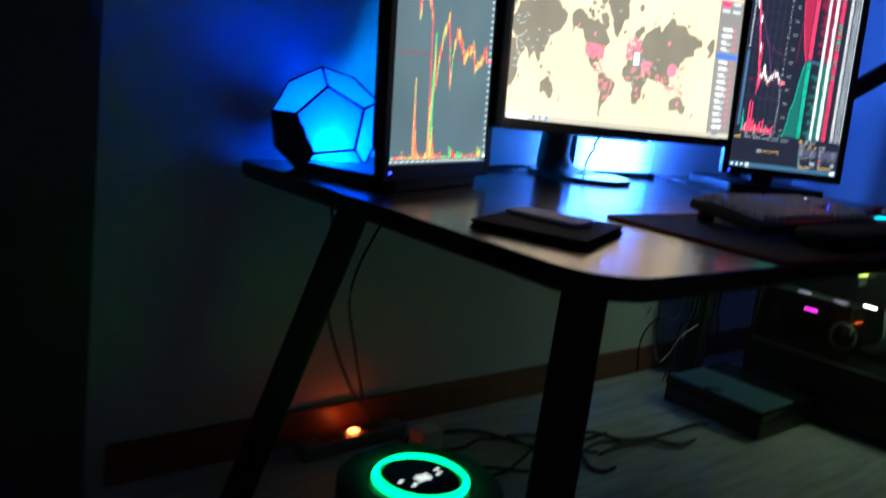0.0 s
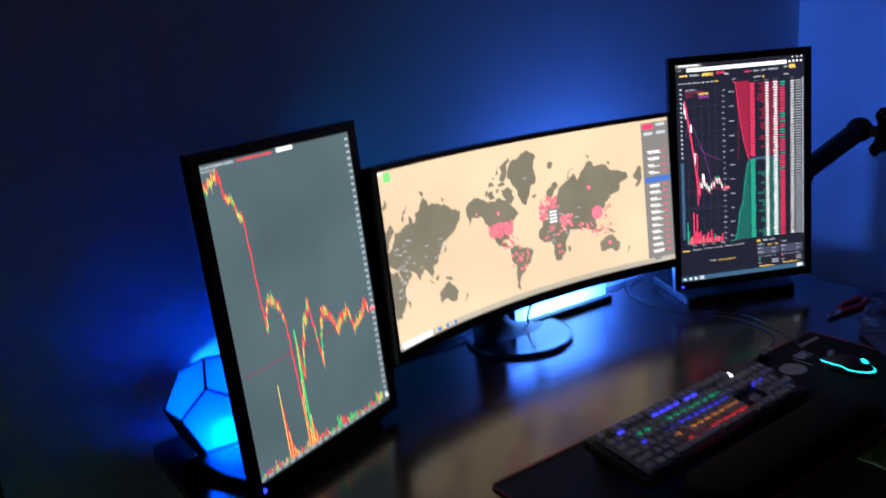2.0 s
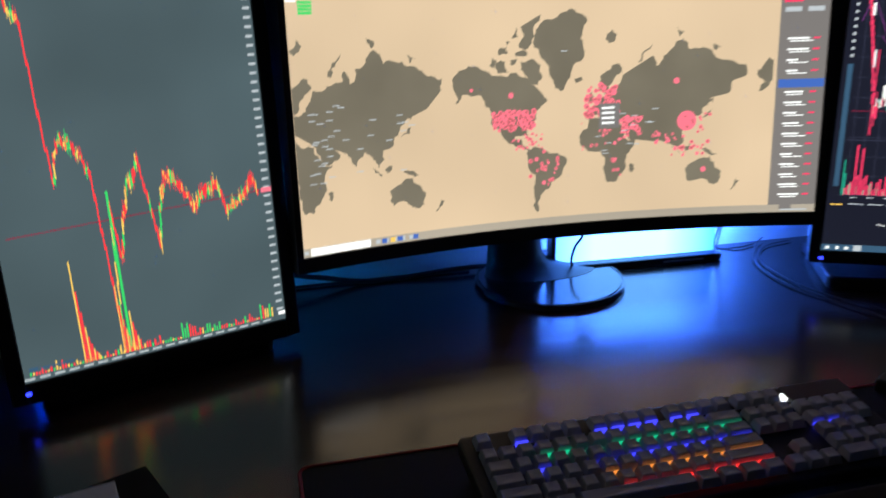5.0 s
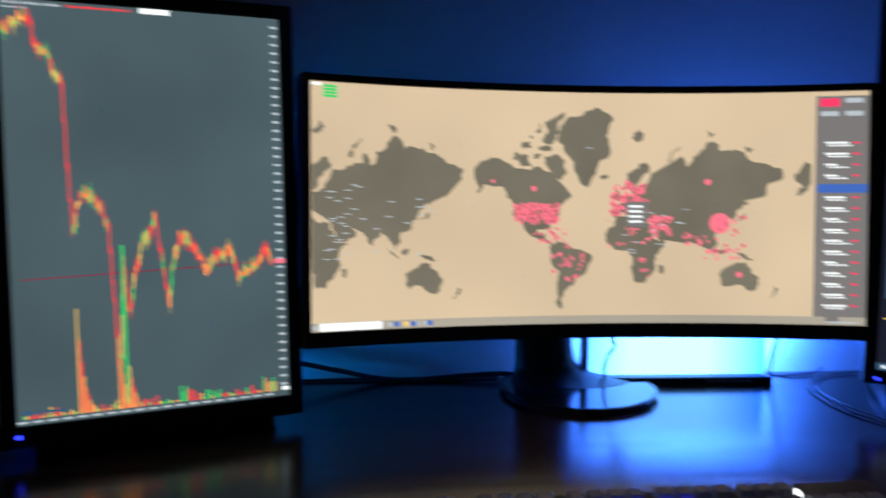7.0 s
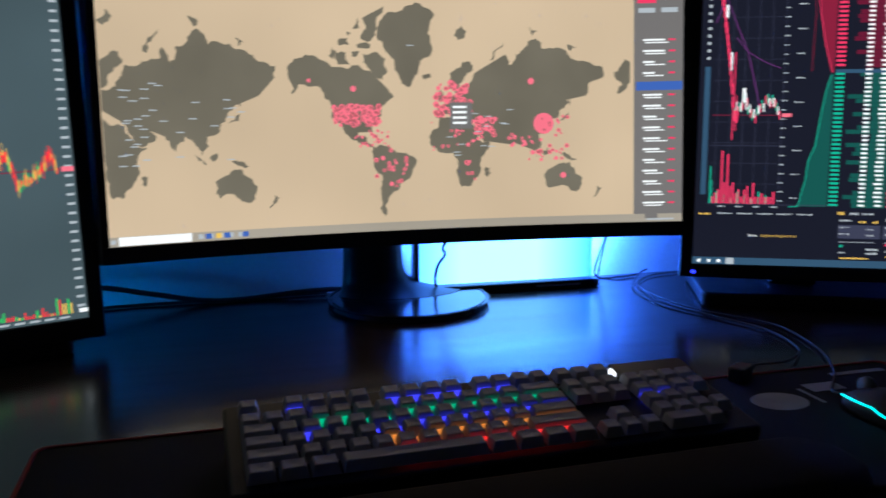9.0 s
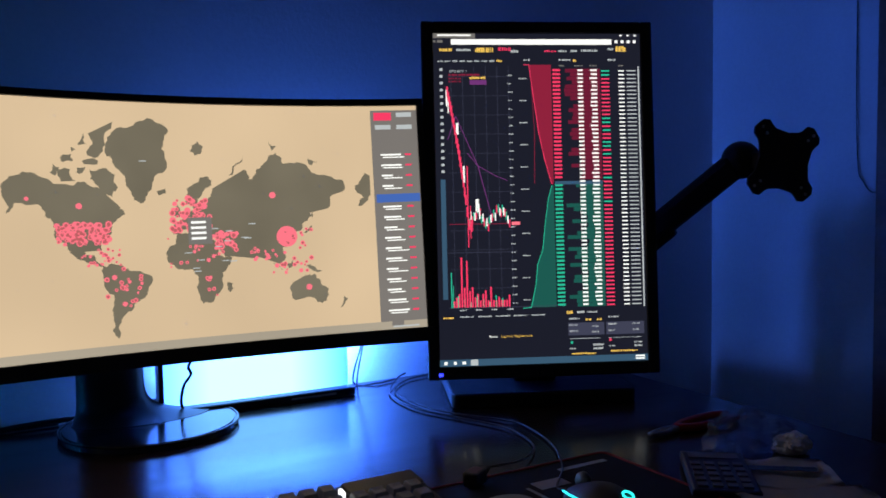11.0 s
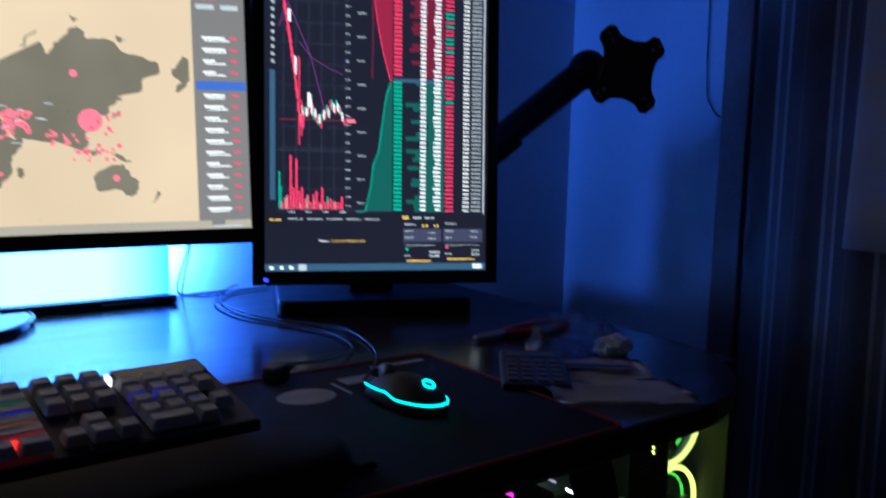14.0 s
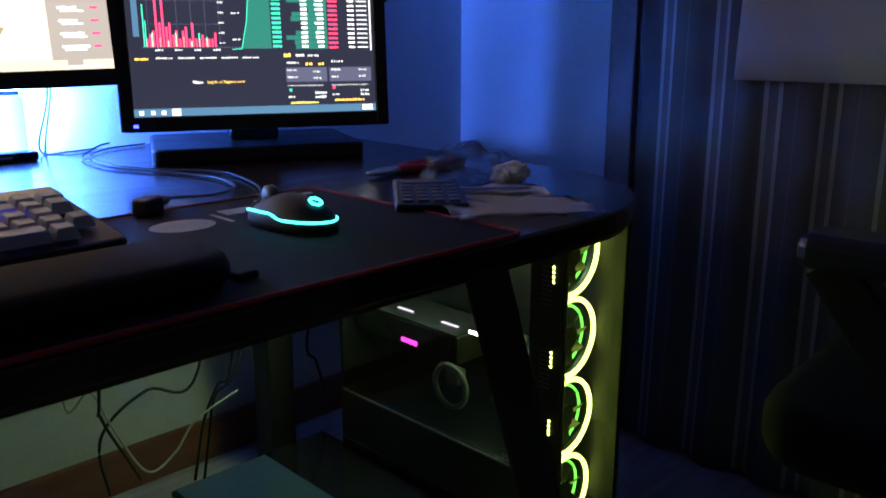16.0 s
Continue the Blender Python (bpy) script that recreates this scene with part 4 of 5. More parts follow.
# ---------------------------------------------------------------- things on the desk
def build_lamp():
    """A geometric glass lamp: twelve five-sided panes in a dark metal frame, a blue bulb inside."""
    lamp = thing("table_lamp", "faceted glass table lamp glowing deep blue on the desk", "lamp", pose(-0.692, 0.128, DESK + 0.0805, 0, 0, 20))
    g = (1 + 5 ** 0.5) / 2
    ico = bmesh.new()
    bmesh.ops.create_icosphere(ico, subdivisions=1, radius=1.0)
    bmesh.ops.transform(ico, matrix=Matrix.Rotation(math.atan(1 / g), 4, "X"), verts=ico.verts[:])
    centres = {f: f.calc_center_median().normalized() for f in ico.faces}
    glass = glass_blue
    seen = set()
    for v in ico.verts:
        axis = v.co.normalized()
        side = axis.orthogonal().normalized()
        up = axis.cross(side)
        around = sorted((centres[f] for f in v.link_faces), key=lambda c: math.atan2(c.dot(up), c.dot(side)))
        pts = [0.098 * c for c in around]
        if abs(axis.z) > 0.9:
            bm = bmesh.new()
            bm.faces.new([bm.verts.new(p * 0.99) for p in pts])
            part("base_plate" if axis.z < 0 else "top_plate", bm, M_LEG, lamp, "dark metal plate")
        else:
            bm = bmesh.new()
            mid = sum(pts, Vector()) / 5
            outer = [bm.verts.new(mid + (p - mid) * 0.97) for p in pts]
            inner = [bm.verts.new((mid + (p - mid) * 0.97) * 0.975) for p in pts]
            bm.faces.new(outer)
            bm.faces.new(inner[::-1])
            for k in range(5):
                bm.faces.new((outer[k], inner[k], inner[(k + 1) % 5], outer[(k + 1) % 5]))
            bmesh.ops.recalc_face_normals(bm, faces=bm.faces[:])
            dark = axis.dot(Vector((-0.80, 0.58, -0.15))) > 0.68
            bare = axis.dot(Vector((0.90, 0.38, -0.2))) > 0.6
            if bare:
                bm.free()
            else:
                part("pane", bm, M_LEG if dark else glass, lamp, "dark metal pane" if dark else "blue-lit glass pane")
        for a, b in zip(pts, pts[1:] + pts[:1]):
            key = tuple(sorted((tuple(round(c, 3) for c in a), tuple(round(c, 3) for c in b))))
            if key not in seen:
                seen.add(key)
                part("frame_bar", tube([a, b], 0.0024, 6, None, None, 1), M_LEG, lamp)
    ico.free()
    bulb = bmesh.new()
    bmesh.ops.create_uvsphere(bulb, u_segments=20, v_segments=12, radius=0.022, matrix=Matrix.Translation((-0.026, -0.030, -0.032)))
    part("bulb", bulb, G_LAMP, lamp, "glowing blue bulb", True)
    part("bulb_socket", cyl(0.014, 0.014, -0.076, -0.054, 20, None, Matrix.Translation((-0.026, -0.030, 0))), M_PLASTIC, lamp)


glass_blue, gn, gl, gb = material("blue_glass")
gb.inputs["Base Color"].default_value = (0.10, 0.30, 1.0, 1)
gb.inputs["Roughness"].default_value = 0.35
gb.inputs["Transmission Weight"].default_value = 0.55
gb.inputs["IOR"].default_value = 1.2
gtr, gmx = gn.new("ShaderNodeBsdfTranslucent"), gn.new("ShaderNodeMixShader")
gtr.inputs[0].default_value = (0.06, 0.42, 1.0, 1)
gmx.inputs[0].default_value = 0.75
gth, gmy = gn.new("ShaderNodeBsdfTransparent"), gn.new("ShaderNodeMixShader")
gth.inputs[0].default_value = (0.10, 0.40, 1.0, 1)
gmy.inputs[0].default_value = 0.06
gl.new(gb.outputs[0], gmx.inputs[1])
gl.new(gtr.outputs[0], gmx.inputs[2])
gl.new(gmx.outputs[0], gmy.inputs[1])
gl.new(gth.outputs[0], gmy.inputs[2])
gl.new(gmy.outputs[0], gn["Material Output"].inputs[0])
build_lamp()


def build_arm():
    arm = thing("monitor_mount", "black monitor arm with an empty mounting plate", "monitor arm", pose(0.66, 0.12, DESK))
    part("clamp", box(-0.05, 0.05, -0.05, 0.06, 0.0, 0.012, 0.003), M_LEG, arm)
    part("post", cyl(0.018, 0.018, 0.012, 0.16, 24), M_LEG, arm, "", True)
    a, b = Vector((0.0, 0.0, 0.075)), Vector((0.233, -0.278, 0.376))
    low = a + (b - a) * 0.04
    body = beam(low, a + (b - a) * 0.98, 0.056, 0.044, None, 0.012)
    beam(low + Vector((0.0, 0.0, -0.020)), a + (b - a) * 0.70 + Vector((0, 0, -0.016)), 0.034, 0.034, body, 0.006)
    part("spring_arm", body, M_LEG, arm, "black angled spring arm")
    knuckle = bmesh.new()
    bmesh.ops.create_uvsphere(knuckle, u_segments=24, v_segments=14, radius=0.031, matrix=Matrix.Translation(b))
    part("elbow", knuckle, M_LEG, arm, "rounded black elbow joint", True)
    part("tilt_joint", beam(b, b + Vector((0.010, -0.068, -0.004)), 0.026, 0.026, None, 0.005), M_LEG, arm)
    m = Matrix.Translation((0.243, -0.351, 0.372)) @ Matrix.Rotation(radians(-16), 4, "Z") @ Matrix.Rotation(radians(9), 4, "Y") @ Matrix.Scale(1.035, 4)
    outline = []
    for k in range(4):
        for d, w in ((0.046, -0.0185), (0.052, -0.0165), (0.064, -0.0165), (0.0705, -0.009), (0.0705, 0.009), (0.064, 0.0165), (0.052, 0.0165), (0.046, 0.0185)):
            c, s = math.cos(radians(45 + 90 * k)), math.sin(radians(45 + 90 * k))
            outline.append((d * c - w * s, d * s + w * c))
        c, s = math.cos(radians(90 + 90 * k)), math.sin(radians(90 + 90 * k))
        outline.append((0.0425 * c, 0.0425 * s))
    plate = prism(outline, -0.002, 0.002, 0.0006)
    bmesh.ops.rotate(plate, cent=(0, 0, 0), matrix=Matrix.Rotation(radians(90), 3, "X"), verts=plate.verts[:])
    bmesh.ops.transform(plate, matrix=m, verts=plate.verts[:])
    part("mounting_plate", plate, M_LEG, arm, "black four-eared mounting plate")
    for sx in (-1, 1):
        for sz in (-1, 1):
            for r in (0.036, 0.0445):
                dot = cyl(0.0026, 0.0026, -0.0028, 0.0028, 10, None, m @ Matrix.Translation((sx * r, 0, sz * r)) @ Matrix.Rotation(radians(90), 4, "X"))
                part("screw_hole", dot, M_STEEL, arm, "", True)


build_arm()

# ---- mat, keyboard, wrist rest, mouse
mat = thing("desk_mat", "long black cloth desk mat with red stitched edge", "mouse mat", pose(0.02, -0.4565, DESK, 0, 0, -0.3))
part("cloth", prism(rounded(-0.448, 0.448, -0.153, 0.153, (0.012,) * 4), 0.0003, 0.0035, 0.0006), M_CLOTH, mat, "black cloth surface")
edge = [(x, y, 0.003) for x, y in rounded(-0.449, 0.449, -0.154, 0.154, (0.012,) * 4)]
part("stitched_edge", tube([*edge, edge[0]], 0.0022, 6, None, None, 1), M_RED_STITCH, mat, "dark red stitched edge")
emblem = bmesh.new()
bmesh.ops.create_circle(emblem, cap_ends=True, segments=24, radius=1, matrix=Matrix.Translation((0.252, 0.075, 0.0039)) @ Matrix.Diagonal((0.030, 0.024, 1, 1)))
part("printed_emblem", emblem, M_PRINT, mat, "pale grey printed emblem")
part("printed_line", box(0.292, 0.296, 0.060, 0.10, 0.0036, 0.0040), M_PRINT, mat)
part("printed_word", box(0.305, 0.345, 0.088, 0.110, 0.0036, 0.0040), M_PRINT, mat)
part("printed_word", box(0.36, 0.43, 0.125, 0.133, 0.0036, 0.0040), M_PRINT, mat)


def key_mesh(w):
    """A keycap, w units wide, that narrows to its dished top."""
    u = 0.01905
    bm = bmesh.new()
    lo = [bm.verts.new((sx * (w * u / 2 - 0.0008), sy * (u / 2 - 0.0008), 0)) for sx, sy in ((-1, -1), (1, -1), (1, 1), (-1, 1))]
    hi = [bm.verts.new((sx * (w * u / 2 - 0.0032), sy * (u / 2 - 0.0032) + 0.001, 0.0085)) for sx, sy in ((-1, -1), (1, -1), (1, 1), (-1, 1))]
    mid = bm.verts.new((0, 0.001, 0.0078))
    for k in range(4):
        bm.faces.new((lo[k], lo[(k + 1) % 4], hi[(k + 1) % 4], hi[k]))
        bm.faces.new((hi[k], hi[(k + 1) % 4], mid))
    bmesh.ops.bevel(bm, geom=[e for e in bm.edges if e.verts[0] in hi and e.verts[1] in hi], offset=0.0007, segments=1, affect="EDGES")
    me = bpy.data.meshes.new("key")
    bm.to_mesh(me)
    bm.free()
    me.materials.append(M_KEYCAP)
    return me


def build_keyboard():
    u = 0.01905
    kb = thing("keyboard", "black keyboard with pale keycaps and rainbow backlight", "keyboard", pose(-0.043, -0.408, DESK + 0.0165, 8.0, 0, 1.0))
    body = prism(rounded(-0.226, 0.226, -0.068, 0.068, (0.006,) * 4), 0.0, 0.017, 0.003)
    part("body", body, M_LEG, kb)
    for sx in (-0.19, 0.19):
        part("foot", box(sx - 0.02, sx + 0.02, 0.045, 0.055, -0.0195, 0.0, 0.001), M_PLASTIC, kb)
    rows = [
        [1, -1, 1, 1, 1, 1, -0.5, 1, 1, 1, 1, -0.5, 1, 1, 1, 1, -0.25, 1, 1, 1],
        [1] * 13 + [2, -0.25, 1, 1, 1, -0.25, 1, 1, 1, 1],
        [1.5] + [1] * 12 + [1.5, -0.25, 1, 1, 1, -0.25, 1, 1, 1, 1],
        [1.75] + [1] * 11 + [2.25, -3.5, 1, 1, 1],
        [2.25] + [1] * 10 + [2.75, -1.25, 1, -1.25, 1, 1, 1, 1],
        [1.25, 1.25, 1.25, 6.25, 1.25, 1.25, 1.25, 1.25, -0.25, 1, 1, 1, -0.25, 2, 1],
    ]
    tints = ("blue", "green", "blue", "orange", "red", "white")
    meshes = {}
    rng = random.Random(1)
    for r, row in enumerate(rows):
        x = -22.5 * u / 2
        y = (2.5 - r) * u + (0.004 if r == 0 else 0.0) - 0.003
        for w in row:
            if w > 0:
                me = meshes.setdefault(w, key_mesh(w))
                ob = new("key", me)
                ob.parent = kb
                ob.location = (x + w * u / 2, y, 0.0195)
                if r < 5 and (-0.17 < x + w * u / 2 < 0.09 or (x > 0.12 and r > 1)):
                    g = G_KEY[tints[r]]
                    strip = box(x + 0.003, x + w * u - 0.003, y - u / 2 - 0.0010, y - u / 2 + 0.0010, 0.0172, 0.0240)
                    if -0.105 + 0.012 * r < x < 0.03 + 0.012 * r or (w == 1 and rng.random() < 0.14):
                        part("key_light", strip, g, kb)
                    else:
                        strip.free()
            x += abs(w) * u
        if 0 < r < 5:
            for lo, hi in ((-0.118 + 0.006 * r, 0.012 + 0.006 * r),):
                part("row_light", box(lo, hi, y - u * 0.56, y - u * 0.40, 0.0171, 0.0190), G_ROW[tints[r]], kb, tints[r] + " backlight between the keys")
    part("indicator_light", box(0.1350, 0.1385, 0.039, 0.049, 0.0172, 0.0250, 0.0008), G_LED, kb, "bright white indicator light")
    part("badge_plate", box(0.144, 0.222, 0.036, 0.064, 0.0172, 0.0215, 0.001), M_EDGE, kb)


build_keyboard()

rest = thing("wrist_rest", "padded black wrist rest in front of the keyboard", "wrist rest", pose(-0.01, -0.545, DESK + 0.004, 0, 0, 0.5))
cushion = prism(rounded(-0.225, 0.225, -0.046, 0.046, (0.040,) * 4), 0.0, 0.024, 0.011)
part("cushion", cushion, M_CLOTH, rest, "", True)
part("tab", box(0.222, 0.240, -0.030, -0.010, 0.0, 0.006, 0.002), M_CLOTH, rest)


def build_mouse():
    ms = thing("mouse", "black gaming mouse with a teal glowing stripe and emblem", "mouse", pose(0.339, -0.455, DESK + 0.0040, 0, 0, 6))
    bm = bmesh.new()
    bmesh.ops.create_uvsphere(bm, u_segments=32, v_segments=20, radius=1.0)
    for v in bm.verts:
        x, y, z = v.co
        waist = 1 - 0.10 * math.cos(y * 2.4)
        v.co = (x * 0.031 * waist, y * 0.058, max(z, -0.15) * 0.028 * (1 - 0.28 * max(y, 0)) + 0.0054)
    part("shell", bm, M_LEG, ms, "", True)
    pts = []
    for k in range(13):
        a = radians(150 + 170 * k / 12)
        waist = 1 - 0.10 * math.cos(math.sin(a) * 2.4)
        pts.append((0.0300 * waist * math.cos(a), 0.0570 * math.sin(a), 0.0125 + 0.004 * (k < 3)))
    part("light_stripe", tube([(-0.014, 0.052, 0.013), *pts], 0.0012, 8), G_MOUSE, ms, "teal glowing stripe")
    arc = ring(0.0062, 0.0013, Matrix.Translation((0.001, -0.035, 0.0287)) @ Matrix.Rotation(radians(21), 4, "X"), 20, 6)
    part("emblem", arc, G_MOUSE, ms, "glowing emblem")
    ms.scale = (0.88, 0.88, 0.92)
    wheel = cyl(0.011, 0.011, -0.003, 0.003, 20, None, Matrix.Translation((0, 0.032, 0.026)) @ Matrix.Rotation(radians(90), 4, "Y"))
    part("scroll_wheel", wheel, M_GREY, ms, "", True)


build_mouse()
D = DESK + 0.003
cable("thin black mouse cable running back over the desk", [(0.340, -0.396, D + 0.006), (0.342, -0.375, D + 0.003), (0.389, -0.325, D + 0.002), (0.435, -0.248, D), (0.458, -0.159, D), (0.450, -0.114, D), (0.407, -0.04, D), (0.39, 0.03, D), (0.398, 0.126, D), (0.453, 0.192, D), (0.52, 0.212, D)], 0.0013)
cable("black cable looping round the monitor foot", [(0.285, -0.305, D + 0.012), (0.313, -0.300, D + 0.010), (0.364, -0.282, D + 0.004), (0.415, -0.233, D), (0.43, -0.15, D), (0.40, -0.06, D), (0.375, 0.02, D), (0.385, 0.12, D), (0.44, 0.20, D + 0.004), (0.47, 0.228, D + 0.004)], 0.0014)
plug = thing("usb_plug", "chunky black plug lying on the desk mat", "plug", pose(0.272, -0.318, DESK + 0.004, 0, 0, 30))
part("body", box(-0.014, 0.014, -0.009, 0.009, 0.0, 0.017, 0.003), M_PLASTIC, plug)
part("collar", cyl(0.006, 0.004, 0.0, 0.016, 12, None, Matrix.Translation((0.013, 0, 0.009)) @ Matrix.Rotation(radians(90), 4, "Y")), M_RUBBER, plug)
cable("pair of dark cables running behind the curved monitor", [(-0.60, 0.20, D + 0.05), (-0.44, 0.205, D + 0.035), (-0.36, 0.21, D + 0.018), (-0.26, 0.215, D), (-0.05, 0.22, D), (0.0, 0.24, D - 0.10)], 0.0042)
cable("thin cable lying along the back of the desk", [(-0.62, 0.19, D), (-0.43, 0.218, D), (-0.30, 0.222, D), (-0.1, 0.226, D)], 0.0026)
cable("thin cable hanging from the curved monitor to the desk", [(0.083, 0.145, 0.850), (0.080, 0.148, 0.836), (0.070, 0.150, 0.820), (0.074, 0.152, 0.808), (0.064, 0.155, 0.792), (0.060, 0.159, 0.770), (0.062, 0.160, 0.756)], 0.0024)
part("cable_plug", box(0.068, 0.096, 0.136, 0.152, 0.840, 0.866, 0.003), M_PLASTIC, tagged(new("monitor_plug"), "black plug under the curved monitor", "plug"))
cable("two thin cables behind the light bar", [(0.385, 0.205, 0.90), (0.378, 0.21, 0.82), (0.362, 0.215, D + 0.004), (0.40, 0.20, D), (0.44, 0.21, D)], 0.0018)
cable("two thin cables behind the light bar", [(0.396, 0.215, 0.90), (0.386, 0.22, 0.82), (0.372, 0.222, D + 0.004), (0.37, 0.232, D - 0.1)], 0.0018)

# ---- notebook with a card on it
book = thing("notebook", "black notebook lying on the desk corner", "notebook", pose(-0.640, -0.376, DESK, 0, 0, 24))
part("cover", box(-0.098, 0.098, -0.078, 0.078, 0.0, 0.0035, 0.0012), M_CLOTH, book)
part("page_block", box(-0.095, 0.092, -0.075, 0.075, 0.0036, 0.0075, 0.0008), M_CLOTH, book)
part("cover", box(-0.098, 0.098, -0.078, 0.078, 0.0076, 0.0110, 0.0012), M_CLOTH, book)
card = tagged(part("card", box(-0.028, 0.028, -0.055, 0.055, 0.0, 0.006, 0.0012), M_PAPER), "white card box lying on the notebook", "box")
card.matrix_world = pose(-0.622, -0.355, DESK + 0.0111, 0, 0, 14)

# ---- clutter at the desk's far end
calc = thing("calculator", "small black calculator with grey keys", "calculator", pose(0.515, -0.446, DESK + 0.001, 2, 0, -40))
part("body", box(-0.036, 0.036, -0.062, 0.062, 0.0, 0.012, 0.003), M_PLASTIC, calc)
part("display_window", box(-0.028, 0.028, 0.036, 0.052, 0.0121, 0.0130), M_GREY, calc)
for i in range(4):
    for j in range(5):
        part("button", box(-0.029 + 0.0155 * i, -0.018 + 0.0155 * i, -0.053 + 0.016 * j, -0.043 + 0.016 * j, 0.0121, 0.0142, 0.0008), M_GREY, calc)
for x, y, a, w, d, z in ((0.572, -0.482, -38, 0.13, 0.135, 0.0), (0.533, -0.553, -28, 0.145, 0.080, 0.0035)):
    env = thing("envelope", "crumpled white paper envelope on the desk", "paper", pose(x, y, DESK + 0.0006 + z, 0, 0, a))
    bm = bmesh.new()
    n = 10
    grid = [[bm.verts.new((w * (i / n - 0.5), d * (j / n - 0.5), 0.004 + 0.006 * noise.noise((x * 9 + i * 0.45, j * 0.45, 0)))) for j in range(n + 1)] for i in range(n + 1)]
    for i in range(n):
        for j in range(n):
            bm.faces.new((grid[i][j], grid[i + 1][j], grid[i + 1][j + 1], grid[i][j + 1]))
    bmesh.ops.solidify(bm, geom=bm.faces[:], thickness=0.0015)
    part("paper", bm, M_PAPER, env, "", True)
    if z == 0.0:
        part("printed_bar", box(-0.040, 0.045, 0.008, 0.022, 0.0085, 0.0090), M_EDGE, env, "dark printed lettering")
bag = tagged(new("plastic_bag"), "crumpled clear plastic bag on the desk", "bag")
bag.matrix_world = pose(0.655, -0.37, DESK + 0.001, 0, 0, 15)
bm = bmesh.new()
bmesh.ops.create_icosphere(bm, subdivisions=4, radius=1.0)
for v in bm.verts:
    k = 1 + 0.35 * noise.noise(v.co * 2.3) + 0.18 * noise.noise(v.co * 6)
    v.co = (v.co.x * 0.065 * k, v.co.y * 0.045 * k, max(0.0, v.co.z * 0.030 * k + 0.010))
part("film", bm, M_BAG, bag)
tissue = tagged(new("tissue"), "crumpled white paper tissue on the desk", "tissue")
tissue.matrix_world = pose(0.670, -0.425, DESK + 0.001)
bm = bmesh.new()
bmesh.ops.create_icosphere(bm, subdivisions=4, radius=1.0)
for v in bm.verts:
    k = 1 + 0.30 * noise.noise(v.co * 2.0) + 0.22 * abs(noise.noise(v.co * 5))
    v.co = (v.co.x * 0.023 * k, v.co.y * 0.019 * k, max(0.0, v.co.z * 0.013 * k + 0.010))
part("crumple", bm, M_PAPER, tissue)
pl = thing("pliers", "red-handled pliers lying on the desk", "tool", pose(0.615, -0.285, DESK + 0.006, 0, 0, 2))
part("handle", tube([(0.0, 0, 0), (0.03, 0.012, 0), (0.08, 0.016, 0), (0.115, 0.008, 0)], 0.006, 8), M_RED, pl, "red plastic handle", True)
part("handle", tube([(0.0, 0, 0), (0.03, -0.012, 0), (0.08, -0.016, 0), (0.115, -0.008, 0)], 0.006, 8), M_RED, pl, "red plastic handle", True)
part("jaw", tube([(0.0, 0.002, 0), (-0.025, 0.006, 0), (-0.05, 0.001, 0)], 0.005, 8, None, 0.002), M_STEEL, pl, "", True)
part("jaw", tube([(0.0, -0.002, 0), (-0.025, -0.006, 0), (-0.05, -0.001, 0)], 0.005, 8, None, 0.002), M_STEEL, pl, "", True)


